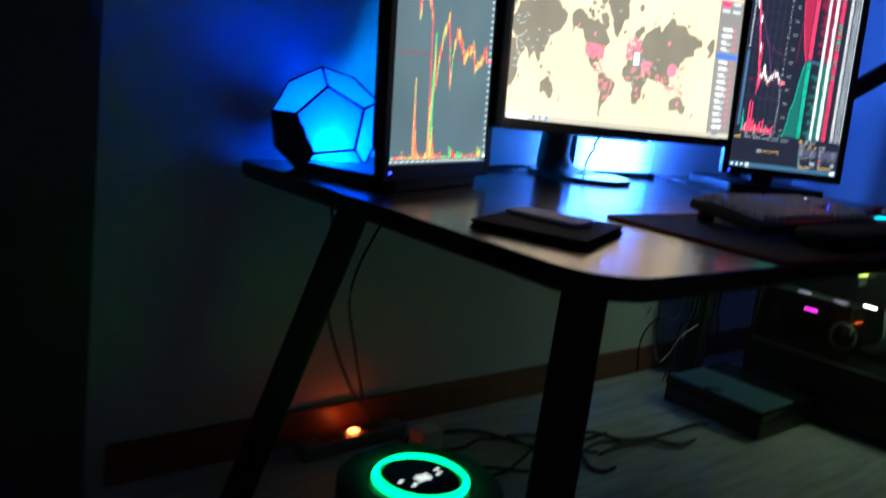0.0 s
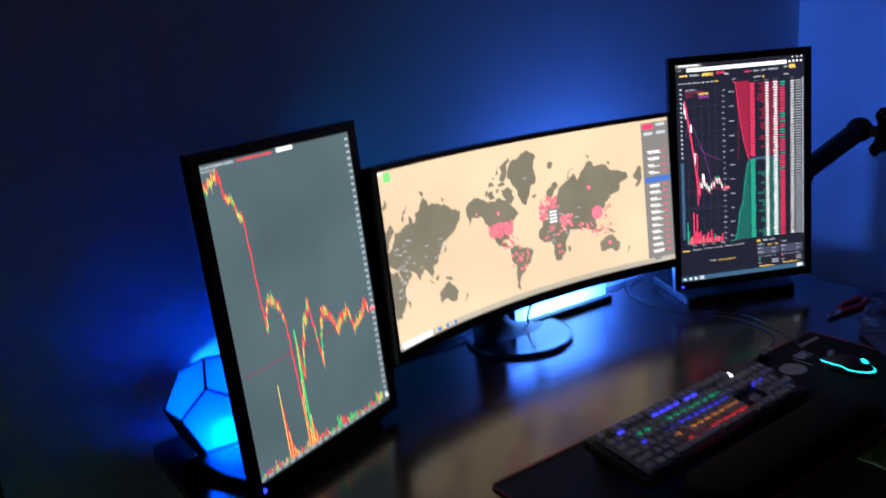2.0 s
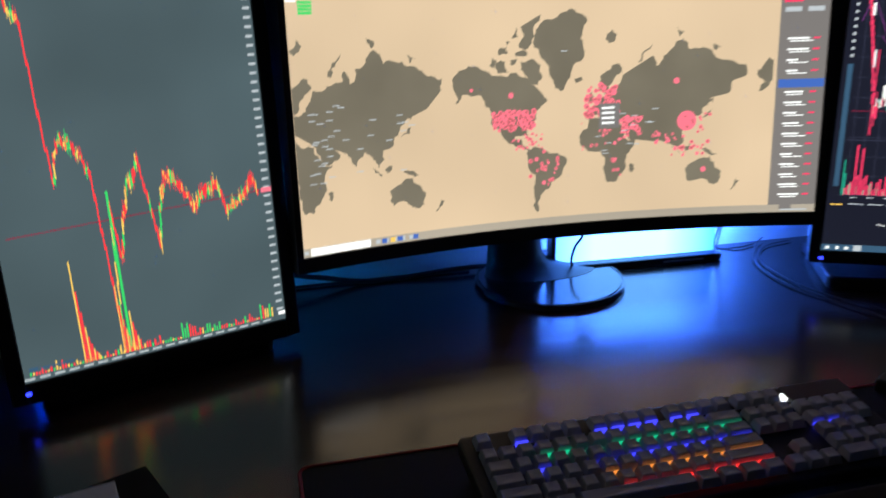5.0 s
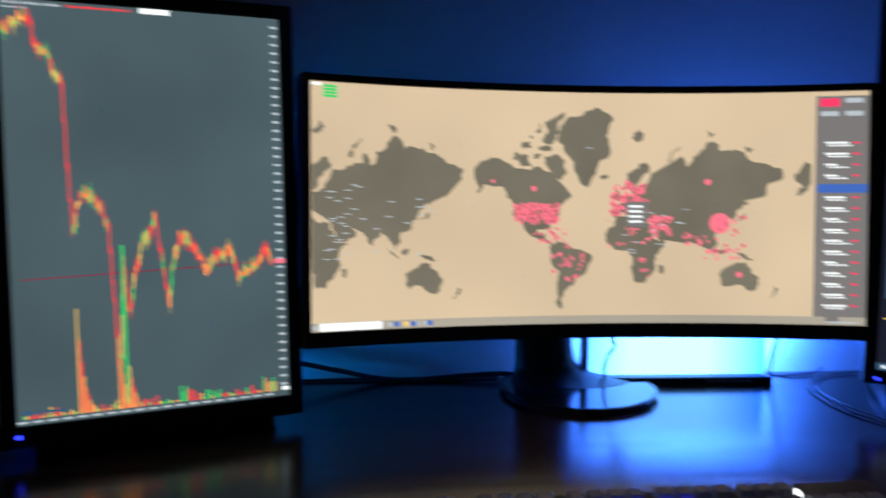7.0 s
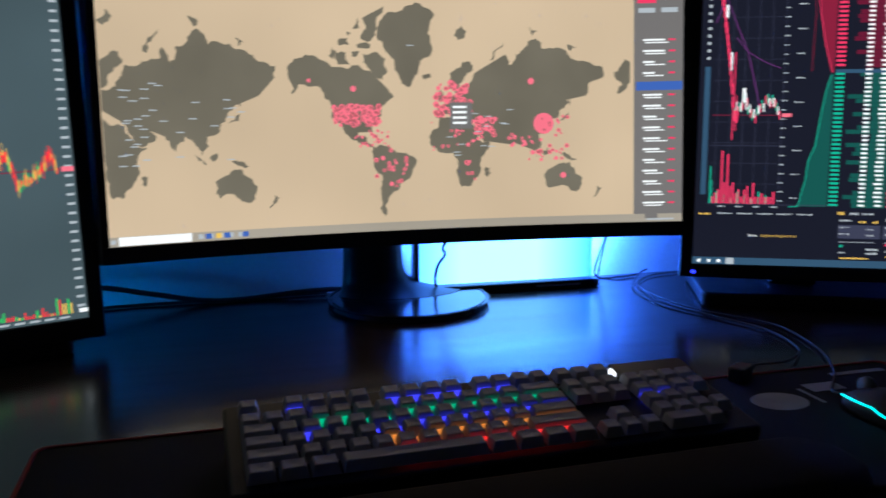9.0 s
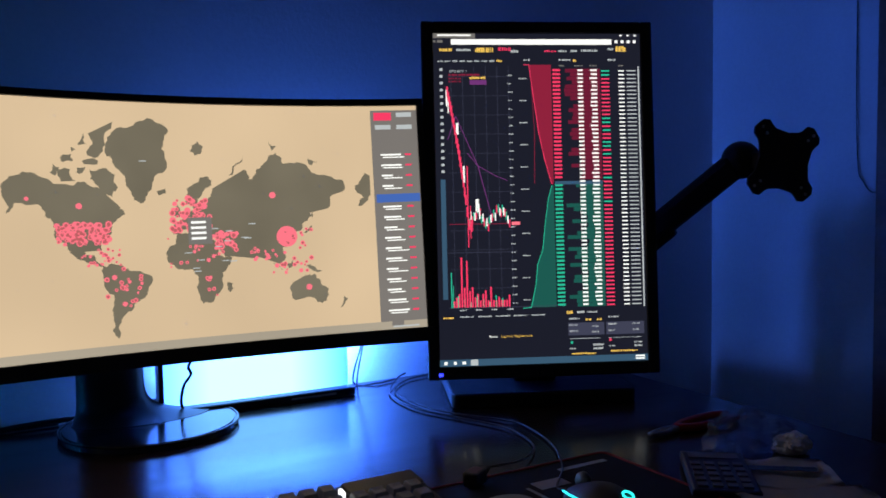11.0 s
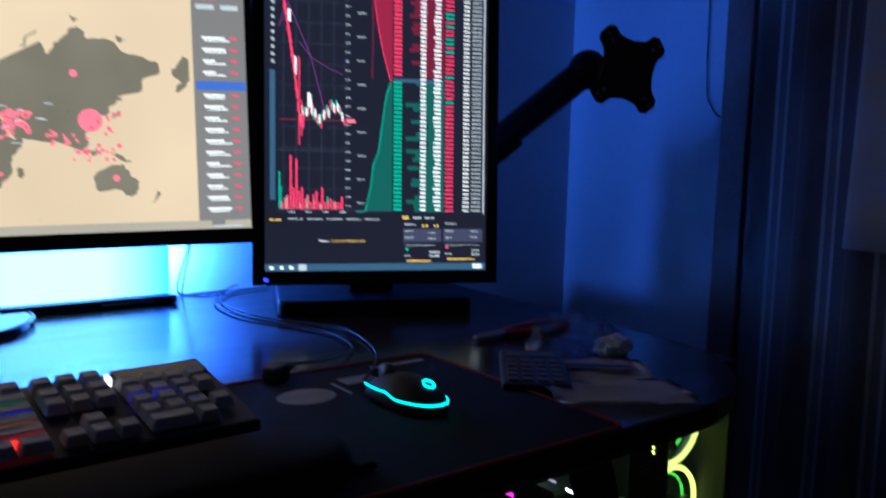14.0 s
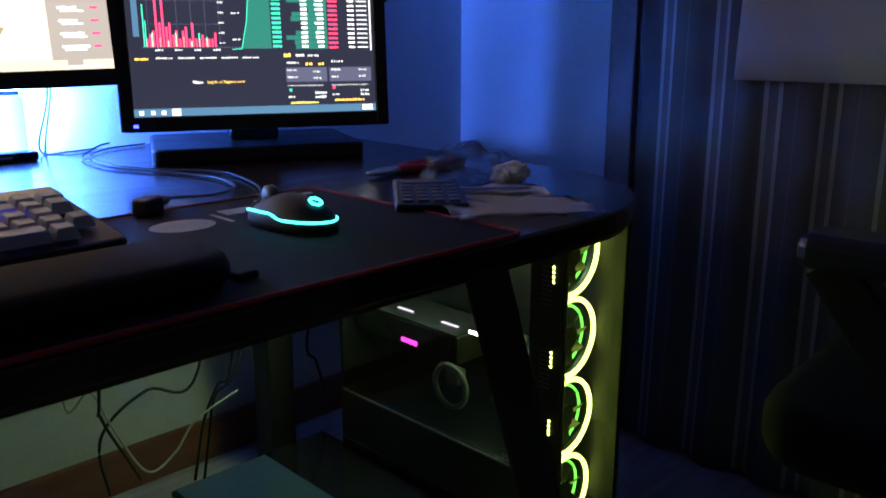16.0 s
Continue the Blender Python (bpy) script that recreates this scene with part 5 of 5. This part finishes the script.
# ---------------------------------------------------------------- computer beside the desk
def build_case():
    x0, x1, y0, y1, z1 = 0.0, 0.185, 0.0, 0.60, 0.66
    pc = thing("computer_case", "tall black computer case with glass sides and glowing fans", "computer", pose(0.751, -0.454, 0.181))
    pc.scale = (0.8, 0.8, 0.8)
    low = (FLOOR - 0.181) / 0.8
    part("floor_panel", box(x0, x1, y0, y1, low + 0.02, 0.05, 0.004), M_PLASTIC, pc)
    for fx in (0.03, 0.155):
        for fy in (0.06, 0.56):
            part("foot", cyl(0.016, 0.018, 0.0, 0.0195, 16, None, Matrix.Translation((fx, fy, low))), M_RUBBER, pc)
    part("top_panel", box(x0, x1, y0, y1, z1 - 0.03, z1, 0.006), M_PLASTIC, pc)
    part("back_panel", box(x0 + 0.003, x1 - 0.003, y1 - 0.012, y1, 0.0505, z1 - 0.0305), M_PLASTIC, pc)
    liner = solid("black_liner", (0.018, 0.018, 0.018), 0.6, bump=0.0)
    part("right_panel", box(x1 - 0.006, x1, 0.03, y1 - 0.0125, 0.0505, z1 - 0.0305), liner, pc)
    part("power_shroud", box(x0 + 0.004, x1 - 0.007, 0.105, y1 - 0.013, 0.0506, 0.166, 0.002), M_PLASTIC, pc)
    part("lower_skirt", box(x0, x0 + 0.0035, 0.075, y1 - 0.0125, 0.0506, 0.161), M_PLASTIC, pc)
    part("skirt_trim", box(x0 - 0.002, x0 + 0.003, 0.075, y1 - 0.0125, 0.1615, 0.165), M_STEEL, pc, "thin bright trim line")
    glass = part("side_glass", box(x0 - 0.001, x0 + 0.003, 0.075, y1 - 0.0125, 0.1655, z1 - 0.0305), M_GLASS, pc, "clear glass side panel")
    glass.visible_shadow = False
    # front pillar with vents
    part("front_pillar", box(x0, x0 + 0.012, 0.004, 0.0745, 0.0505, z1 - 0.0305, 0.002), M_PLASTIC, pc)
    for zc in (0.518, 0.372, 0.249, 0.12):
        for k in range(9):
            part("vent_slot", box(x0 - 0.0012, x0 - 0.0002, 0.028, 0.050, zc - 0.035 + 0.008 * k, zc - 0.032 + 0.008 * k), M_GREY, pc)
            if k > 4:
                part("vent_light", box(x0 - 0.0016, x0 - 0.0003, 0.024, 0.0275, zc - 0.035 + 0.008 * k, zc - 0.031 + 0.008 * k), G_FAN, pc)
    front = part("front_glass", box(x0, x1, -0.003, 0.002, 0.0505, z1 - 0.0305), M_GLASS, pc, "clear glass front")
    front.visible_shadow = False
    part("right_pillar", box(x1 - 0.012, x1, 0.0025, 0.0295, 0.0505, z1 - 0.0305, 0.002), liner, pc)
    for k in range(4):
        m = Matrix.Translation((0.097, 0.070, 0.545 - 0.1515 * k)) @ Matrix.Rotation(radians(90), 4, "X")
        body = ring(0.0760, 0.0030, m, 48, 6, 3.0)
        fan = part("fan", body, M_PLASTIC, pc, "case fan with a glowing ring")
        part("outer_ring", ring(0.0710, 0.0046, m @ Matrix.Translation((0, 0, 0.010)), 48, 8), G_FAN, fan, "bright yellow-green ring", True)
        part("inner_ring", ring(0.056, 0.0026, m @ Matrix.Translation((0, 0, -0.004)), 48, 8), G_FAN_IN, fan, "thin green ring", True)
        part("hub", cyl(0.022, 0.022, -0.010, 0.010, 24, None, m), M_PLASTIC, fan)
        for b in range(9):
            blade = box(0.021, 0.056, -0.010, 0.010, -0.0008, 0.0008)
            bmesh.ops.transform(blade, matrix=m @ Matrix.Rotation(2 * math.pi * b / 9, 4, "Z") @ Matrix.Rotation(radians(35), 4, "X"), verts=blade.verts[:])
            part("blade", blade, M_PLASTIC, fan)
    # inside
    part("mainboard", box(0.160, 0.165, 0.20, 0.53, 0.20, 0.56), M_EDGE, pc)
    card_ = part("graphics_card", box(0.035, 0.150, 0.275, 0.585, 0.295, 0.353, 0.006), M_PLASTIC, pc, "black graphics card with a pink logo")
    part("logo", box(0.0335, 0.0348, 0.388, 0.434, 0.306, 0.315), G_PINK, card_, "glowing pink logo bar")
    part("backplate", box(0.036, 0.150, 0.280, 0.580, 0.3535, 0.356), M_EDGE, card_)
    for y in (0.31, 0.44):
        part("light_bar", box(0.070, 0.076, y, y + 0.045, 0.3562, 0.3580), G_BAR, card_, "pale lit bar")
    for y in (0.30, 0.42):
        part("memory_stick", box(0.10, 0.160, y, y + 0.008, 0.42, 0.455), M_GREY, pc)
        part("memory_light", box(0.10, 0.160, y, y + 0.008, 0.4555, 0.461), G_WHITE if y > 0.4 else G_FAN, pc)
    part("card_light", box(0.034, 0.0348, 0.20, 0.245, 0.372, 0.378), G_WHITE, pc)
    part("cooler_block", cyl(0.034, 0.034, 0.0, 0.04, 28, None, Matrix.Translation((0.16, 0.40, 0.50)) @ Matrix.Rotation(radians(-90), 4, "Y")), M_PLASTIC, pc)
    loop = Matrix.Translation((0.026, 0.285, 0.255)) @ Matrix.Rotation(radians(90), 4, "Y")
    part("power_cable", ring(0.042, 0.006, loop, 32, 8), M_GREY, pc, "looped grey power cable", True)
    part("cable_plug", box(0.020, 0.046, 0.262, 0.292, 0.262, 0.292, 0.003), M_GREY, pc)
    for k in range(3):
        part("hose", tube([(0.12, 0.16 + 0.02 * k, 0.36), (0.06, 0.13 + 0.02 * k, 0.31), (0.05, 0.17, 0.24 + 0.01 * k), (0.10, 0.24, 0.22)], 0.007, 8), M_GREY, pc, "", True)
    for i in range(5):
        for j in range(4):
            part("shroud_hole", box(x0 + 0.0022, x0 + 0.0036, 0.085 + 0.010 * i, 0.090 + 0.010 * i, 0.156 + 0.010 * j, 0.161 + 0.010 * j), M_GREY, pc)
    # unseen emitter added under the top panel to brighten the interior and floor
    part("added_fill_light", box(0.06, 0.15, 0.12, 0.56, z1 - 0.036, z1 - 0.0306), G_CASE_FILL, pc, "unseen pale green strip added to light the case")


G_BAR = glow("card_bar_glow", (0.8, 0.7, 0.9), 0.7)
G_CASE_FILL = glow("case_fill_glow", (0.52, 0.80, 0.50), 5.5)
build_case()

# ---- flat box on the floor beside the case
fb = thing("flat_box", "flat black box with a glossy black lid", "box", pose(0.600, -0.066, FLOOR, 0, 0, 0))
part("tray", box(-0.148, 0.145, -0.142, 0.142, 0.0, 0.048, 0.003), M_EDGE, fb)
part("lid", box(-0.151, 0.148, -0.145, 0.145, 0.0485, 0.074, 0.004), M_GLOSS, fb, "glossy dark lid")
# the lid's blue reflection, put into the colour of a thin panel
part("lid_sheen", box(-0.145, 0.02, -0.139, 0.139, 0.0742, 0.0752), solid("slate_sheen", (0.05, 0.09, 0.13), 0.3, scale=30), fb, "blue sheen of the lid, painted as a slate panel")
# ---------------------------------------------------------------- under the desk
def floor_purifier():
    p = thing("air_purifier", "dark ribbed round air purifier with a green glowing ring", "air purifier", pose(-0.722, -0.272, FLOOR))
    p.scale = (0.85, 0.85, 0.85)
    part("body", cyl(0.135, 0.148, 0.0, 0.235, 56, None, None, 0.006), M_PLASTIC, p, "", False)
    for k in range(10):
        part("rib", ring(0.098 + 0.0045 * k, 0.0012, Matrix.Translation((0, 0, 0.2365)), 56, 6), M_GREY, p, "", True)
    part("control_panel", cyl(0.070, 0.070, 0.2352, 0.244, 40, None, None, 0.002), M_GLOSS, p, "glossy black control panel")
    for k, r in enumerate((0.083, 0.077)):
        part("light_ring", ring(r, 0.0036 - 0.001 * k, Matrix.Translation((0, 0, 0.240 + 0.006 * k)), 56, 8), G_GREEN, p, "green glowing ring", True)
    for k in range(3):
        part("display_mark", box(-0.014 + 0.010 * k, -0.007 + 0.010 * k, -0.016, 0.004, 0.2441, 0.2448), G_DIM, p)
    for x, y in ((-0.045, 0.0), (0.042, 0.008), (0.036, -0.006), (-0.03, -0.02)):
        part("touch_mark", box(x - 0.005, x + 0.005, y - 0.003, y + 0.003, 0.2441, 0.2448), G_DIM, p)


G_DIM = glow("display_dim", (0.7, 0.75, 0.7), 0.6)
floor_purifier()
ps = thing("power_strip", "dark power strip on the floor with an orange lit switch", "power strip", pose(-0.502, 0.205, FLOOR, 0, 0, 3))
ps.scale = (0.85, 0.85, 0.85)
part("body", box(-0.16, 0.16, -0.026, 0.026, 0.0, 0.036, 0.005), M_GREY, ps)
part("switch", box(-0.012, 0.012, -0.010, 0.010, 0.0362, 0.046, 0.003), G_ORANGE, ps, "orange glowing switch")
for k in range(4):
    part("socket", cyl(0.017, 0.017, 0.0362, 0.0375, 20, None, Matrix.Translation((0.045 + 0.03 * k - 0.19 * (k > 1), 0, 0))), M_PLASTIC, ps)
ad = thing("power_adapter", "pale power adapter plugged in beside the wall", "adapter", pose(-0.36, 0.13, FLOOR))
ad.scale = (0.85, 0.85, 0.85)
part("body", box(-0.035, 0.035, -0.03, 0.03, 0.0, 0.055, 0.008), M_WHITE_CABLE, ad)

HANG = [
    [(0.389, 0.215, 0.712), (0.379, 0.3, 0.32), (0.425, 0.3, 0.316), (0.457, 0.3, 0.235), (0.51, 0.3, 0.131), (0.567, 0.3, 0.149), (0.612, 0.3, 0.198), (0.706, 0.3, 0.232)],
    [(0.442, 0.215, 0.712), (0.432, 0.28, 0.325), (0.43, 0.28, 0.273), (0.472, 0.28, 0.171), (0.489, 0.28, 0.13)],
    [(0.651, 0.215, 0.712), (0.641, 0.33, 0.284), (0.538, 0.33, 0.276), (0.465, 0.33, 0.238), (0.439, 0.33, 0.187), (0.45, 0.33, 0.094)],
    [(0.715, 0.215, 0.712), (0.705, 0.31, 0.301), (0.67, 0.31, 0.252), (0.637, 0.31, 0.192), (0.62, 0.31, 0.126), (0.607, 0.31, 0.07)],
    [(0.757, 0.215, 0.712), (0.747, 0.35, 0.284), (0.684, 0.35, 0.211), (0.665, 0.35, 0.131), (0.644, 0.35, 0.025)],
    [(0.933, 0.215, 0.712), (0.923, 0.36, 0.292), (0.941, 0.36, 0.207), (0.962, 0.36, 0.132)],
]
for k, knots in enumerate(HANG):
    white = k in (0,)
    knots = [knots[0]] + [(0.85 * x - 0.010, 0.85 * y - 0.1575, max(FLOOR + 0.005, 0.85 * z + FLOOR)) for x, y, z in knots[1:]]
    cable("white cable hanging under the desk" if white else "black cable hanging under the desk", knots, 0.0019 if white else 0.0025, M_WHITE_CABLE if white else None)
rng = random.Random(12)
for k in range(9):
    x, y = rng.uniform(-0.43, 0.15), rng.uniform(-0.10, 0.18)
    knots = [(x, y, FLOOR + 0.006 + 0.004 * (k % 3))]
    a = rng.uniform(-0.6, 0.6)
    for _ in range(6):
        a += rng.uniform(-0.9, 0.9)
        px, py, pz = knots[-1]
        knots.append((min(max(px + 0.08 * math.cos(a), -0.48), 0.40), min(max(py + 0.06 * math.sin(a), -0.14), 0.22), pz))
    cable("black cable lying tangled on the floor", knots, 0.0042)
cable("thin black cable hanging down the wall", [(-0.70, 0.08, 0.705), (-0.66, 0.12, 0.61), (-0.62, 0.17, 0.45), (-0.53, 0.20, 0.28), (-0.46, 0.20, 0.19)], 0.0032)
cable("thin black cable hanging down the wall", [(-0.42, 0.20, 0.705), (-0.47, 0.235, 0.61), (-0.52, 0.245, 0.47), (-0.49, 0.245, 0.33), (-0.46, 0.225, 0.19)], 0.0028)


# ---------------------------------------------------------------- window side
def striped():
    m, nodes, links, bsdf = material("striped_fabric")
    coord, sep = nodes.new("ShaderNodeTexCoord"), nodes.new("ShaderNodeSeparateXYZ")
    links.new(coord.outputs["UV"], sep.inputs[0])
    frac = nodes.new("ShaderNodeMath")
    frac.operation = "FRACT"
    mul = nodes.new("ShaderNodeMath")
    mul.operation = "MULTIPLY"
    mul.inputs[1].default_value = 14.5
    links.new(sep.outputs["X"], mul.inputs[0])
    links.new(mul.outputs[0], frac.inputs[0])
    ramp = nodes.new("ShaderNodeValToRGB")
    ramp.color_ramp.interpolation = "CONSTANT"
    e = ramp.color_ramp.elements
    dark, pale, mid = (0.13, 0.135, 0.14, 1), (0.46, 0.47, 0.49, 1), (0.19, 0.195, 0.205, 1)
    e[0].position, e[0].color = 0.0, dark
    e[1].position, e[1].color = 0.34, pale
    for p, c in ((0.41, mid), (0.55, pale), (0.62, dark), (0.90, mid), (0.93, dark)):
        n = e.new(p)
        n.color = c
    links.new(frac.outputs[0], ramp.inputs[0])
    weave = nodes.new("ShaderNodeTexNoise")
    weave.inputs["Scale"].default_value = 300
    links.new(coord.outputs["Object"], weave.inputs["Vector"])
    mixc = nodes.new("ShaderNodeMixRGB")
    mixc.blend_type, mixc.inputs[0].default_value = "OVERLAY", 0.25
    links.new(ramp.outputs[0], mixc.inputs[1])
    links.new(weave.outputs["Fac"], mixc.inputs[2])
    links.new(mixc.outputs[0], bsdf.inputs["Base Color"])
    bump = nodes.new("ShaderNodeBump")
    bump.inputs["Strength"].default_value, bump.inputs["Distance"].default_value = 0.3, 0.001
    links.new(weave.outputs["Fac"], bump.inputs["Height"])
    links.new(bump.outputs[0], bsdf.inputs["Normal"])
    bsdf.inputs["Roughness"].default_value = 0.85
    return m


def drape(name, mat, y0, y1, z0, z1, x, deep, folds, label, seed, thick=0.004):
    """A hanging cloth in the plane of the side wall, from y0 to y1, with soft folds."""
    me = bpy.data.meshes.new(name)
    nu, nv = 160, 24
    verts, uvs, faces = [], [], []
    for i in range(nu + 1):
        s = i / nu
        for j in range(nv + 1):
            t = j / nv
            wave = math.sin(s * folds * 2 * math.pi + 0.7 * math.sin(3 * t + seed)) + 0.5 * noise.noise((s * folds * 1.7, t * 1.2, seed))
            verts.append((x + deep * wave * (0.55 + 0.45 * (1 - t)), y0 + (y1 - y0) * s + 0.012 * noise.noise((s * 9, t * 2, seed + 5)), z0 + (z1 - z0) * t))
            uvs.append((s, t))
    for i in range(nu):
        for j in range(nv):
            a = i * (nv + 1) + j
            faces.append((a, a + nv + 1, a + nv + 2, a + 1))
    me.from_pydata(verts, [], faces)
    layer = me.uv_layers.new(name="UVMap")
    for loop in me.loops:
        layer.data[loop.index].uv = uvs[loop.vertex_index]
    me.materials.append(mat)
    me.shade_smooth()
    ob = new(name, me)
    mod = ob.modifiers.new("thickness", "SOLIDIFY")
    mod.thickness = thick
    return tagged(ob, label, "curtain")


drape("curtain", striped(), -0.235, -1.65, FLOOR + 0.012, 2.30, 1.245, 0.011, 13, "dark curtain with pale vertical double stripes", 3.0)
drape("curtain", solid("pale_cloth", (0.58, 0.61, 0.64), 0.8, vary=0.06, scale=60, bump=0.2), -0.432, -1.65, 0.842, 2.29, 1.205, 0.003, 3, "plain pale cloth hanging over the striped curtain", 1.0)
rod = thing("curtain_rod", "dark metal curtain rod", "curtain rod", pose(1.225, -0.93, 2.32))
part("pole", cyl(0.012, 0.012, -0.78, 0.78, 16, None, Matrix.Rotation(radians(90), 4, "X")), M_LEG, rod)
for y in (-0.72, 0.72):
    part("bracket", box(0.0, WALL_X - 1.226, y - 0.01, y + 0.01, -0.01, 0.01), M_LEG, rod)
structure("window_1", box(1.272, WALL_X - 0.0015, -0.208, -0.150, FLOOR, 2.2, 0.004), M_COPPER_TRIM, "brown wooden window trim beside the curtain")
structure("door_1", box(-1.88, -1.046, 0.225, WALL_Y - 0.0015, FLOOR, 2.15, 0.004), solid("door_stain", (0.10, 0.085, 0.075), 0.45, scale=20), "dark wooden door in the back wall")


def build_chair():
    ch = thing("office_chair", "black office chair pushed back from the desk", "chair", pose(0.876, -0.940, FLOOR, 0, 0, 3))
    ch.scale = (0.85, 0.85, 0.85)
    part("seat", prism(rounded(-0.25, 0.25, -0.25, 0.25, (0.08,) * 4), 0.43, 0.51, 0.025), M_CLOTH, ch, "", True)
    back = prism(rounded(-0.24, 0.24, 0.0, 0.62, (0.10,) * 4), 0.0, 0.07, 0.025)
    bmesh.ops.transform(back, matrix=Matrix.Translation((0, -0.22, 0.53)) @ Matrix.Rotation(radians(98), 4, "X"), verts=back.verts[:])
    part("backrest", back, M_CLOTH, ch, "", True)
    for sx in (-1, 1):
        part("armrest", box(sx * 0.29 - 0.035, sx * 0.29 + 0.035, -0.16, 0.19, 0.69, 0.725, 0.012), M_PLASTIC, ch)
        part("arm_support", beam((sx * 0.29, 0.165, 0.70), (sx * 0.285, -0.03, 0.44), 0.045, 0.045), M_PLASTIC, ch)
        part("arm_support", beam((sx * 0.29, -0.13, 0.70), (sx * 0.285, -0.03, 0.44), 0.035, 0.035), M_PLASTIC, ch)
    part("gas_column", cyl(0.025, 0.025, 0.10, 0.43, 20), M_PLASTIC, ch)
    for k in range(5):
        a = 2 * math.pi * k / 5
        part("base_leg", beam((0, 0, 0.11), (0.30 * math.cos(a), 0.30 * math.sin(a), 0.075), 0.04, 0.03), M_PLASTIC, ch)
        part("castor", cyl(0.027, 0.027, -0.02, 0.02, 18, None, Matrix.Translation((0.30 * math.cos(a), 0.30 * math.sin(a), 0.0272)) @ Matrix.Rotation(radians(90), 4, "Y")), M_RUBBER, ch)


build_chair()
CORD = [(0.077, 2.2), (0.077, 1.435), (0.071, 1.163), (0.055, 1.11), (0.033, 1.087), (0.013, 1.109), (0.006, 1.223), (0.002, 1.36), (0.002, 2.2)]
cable("thin cord hanging in a loop on the side wall", [(WALL_X - 0.004, 0.85 * y - 0.1575, FLOOR + 0.85 * z) for y, z in CORD], 0.0012)
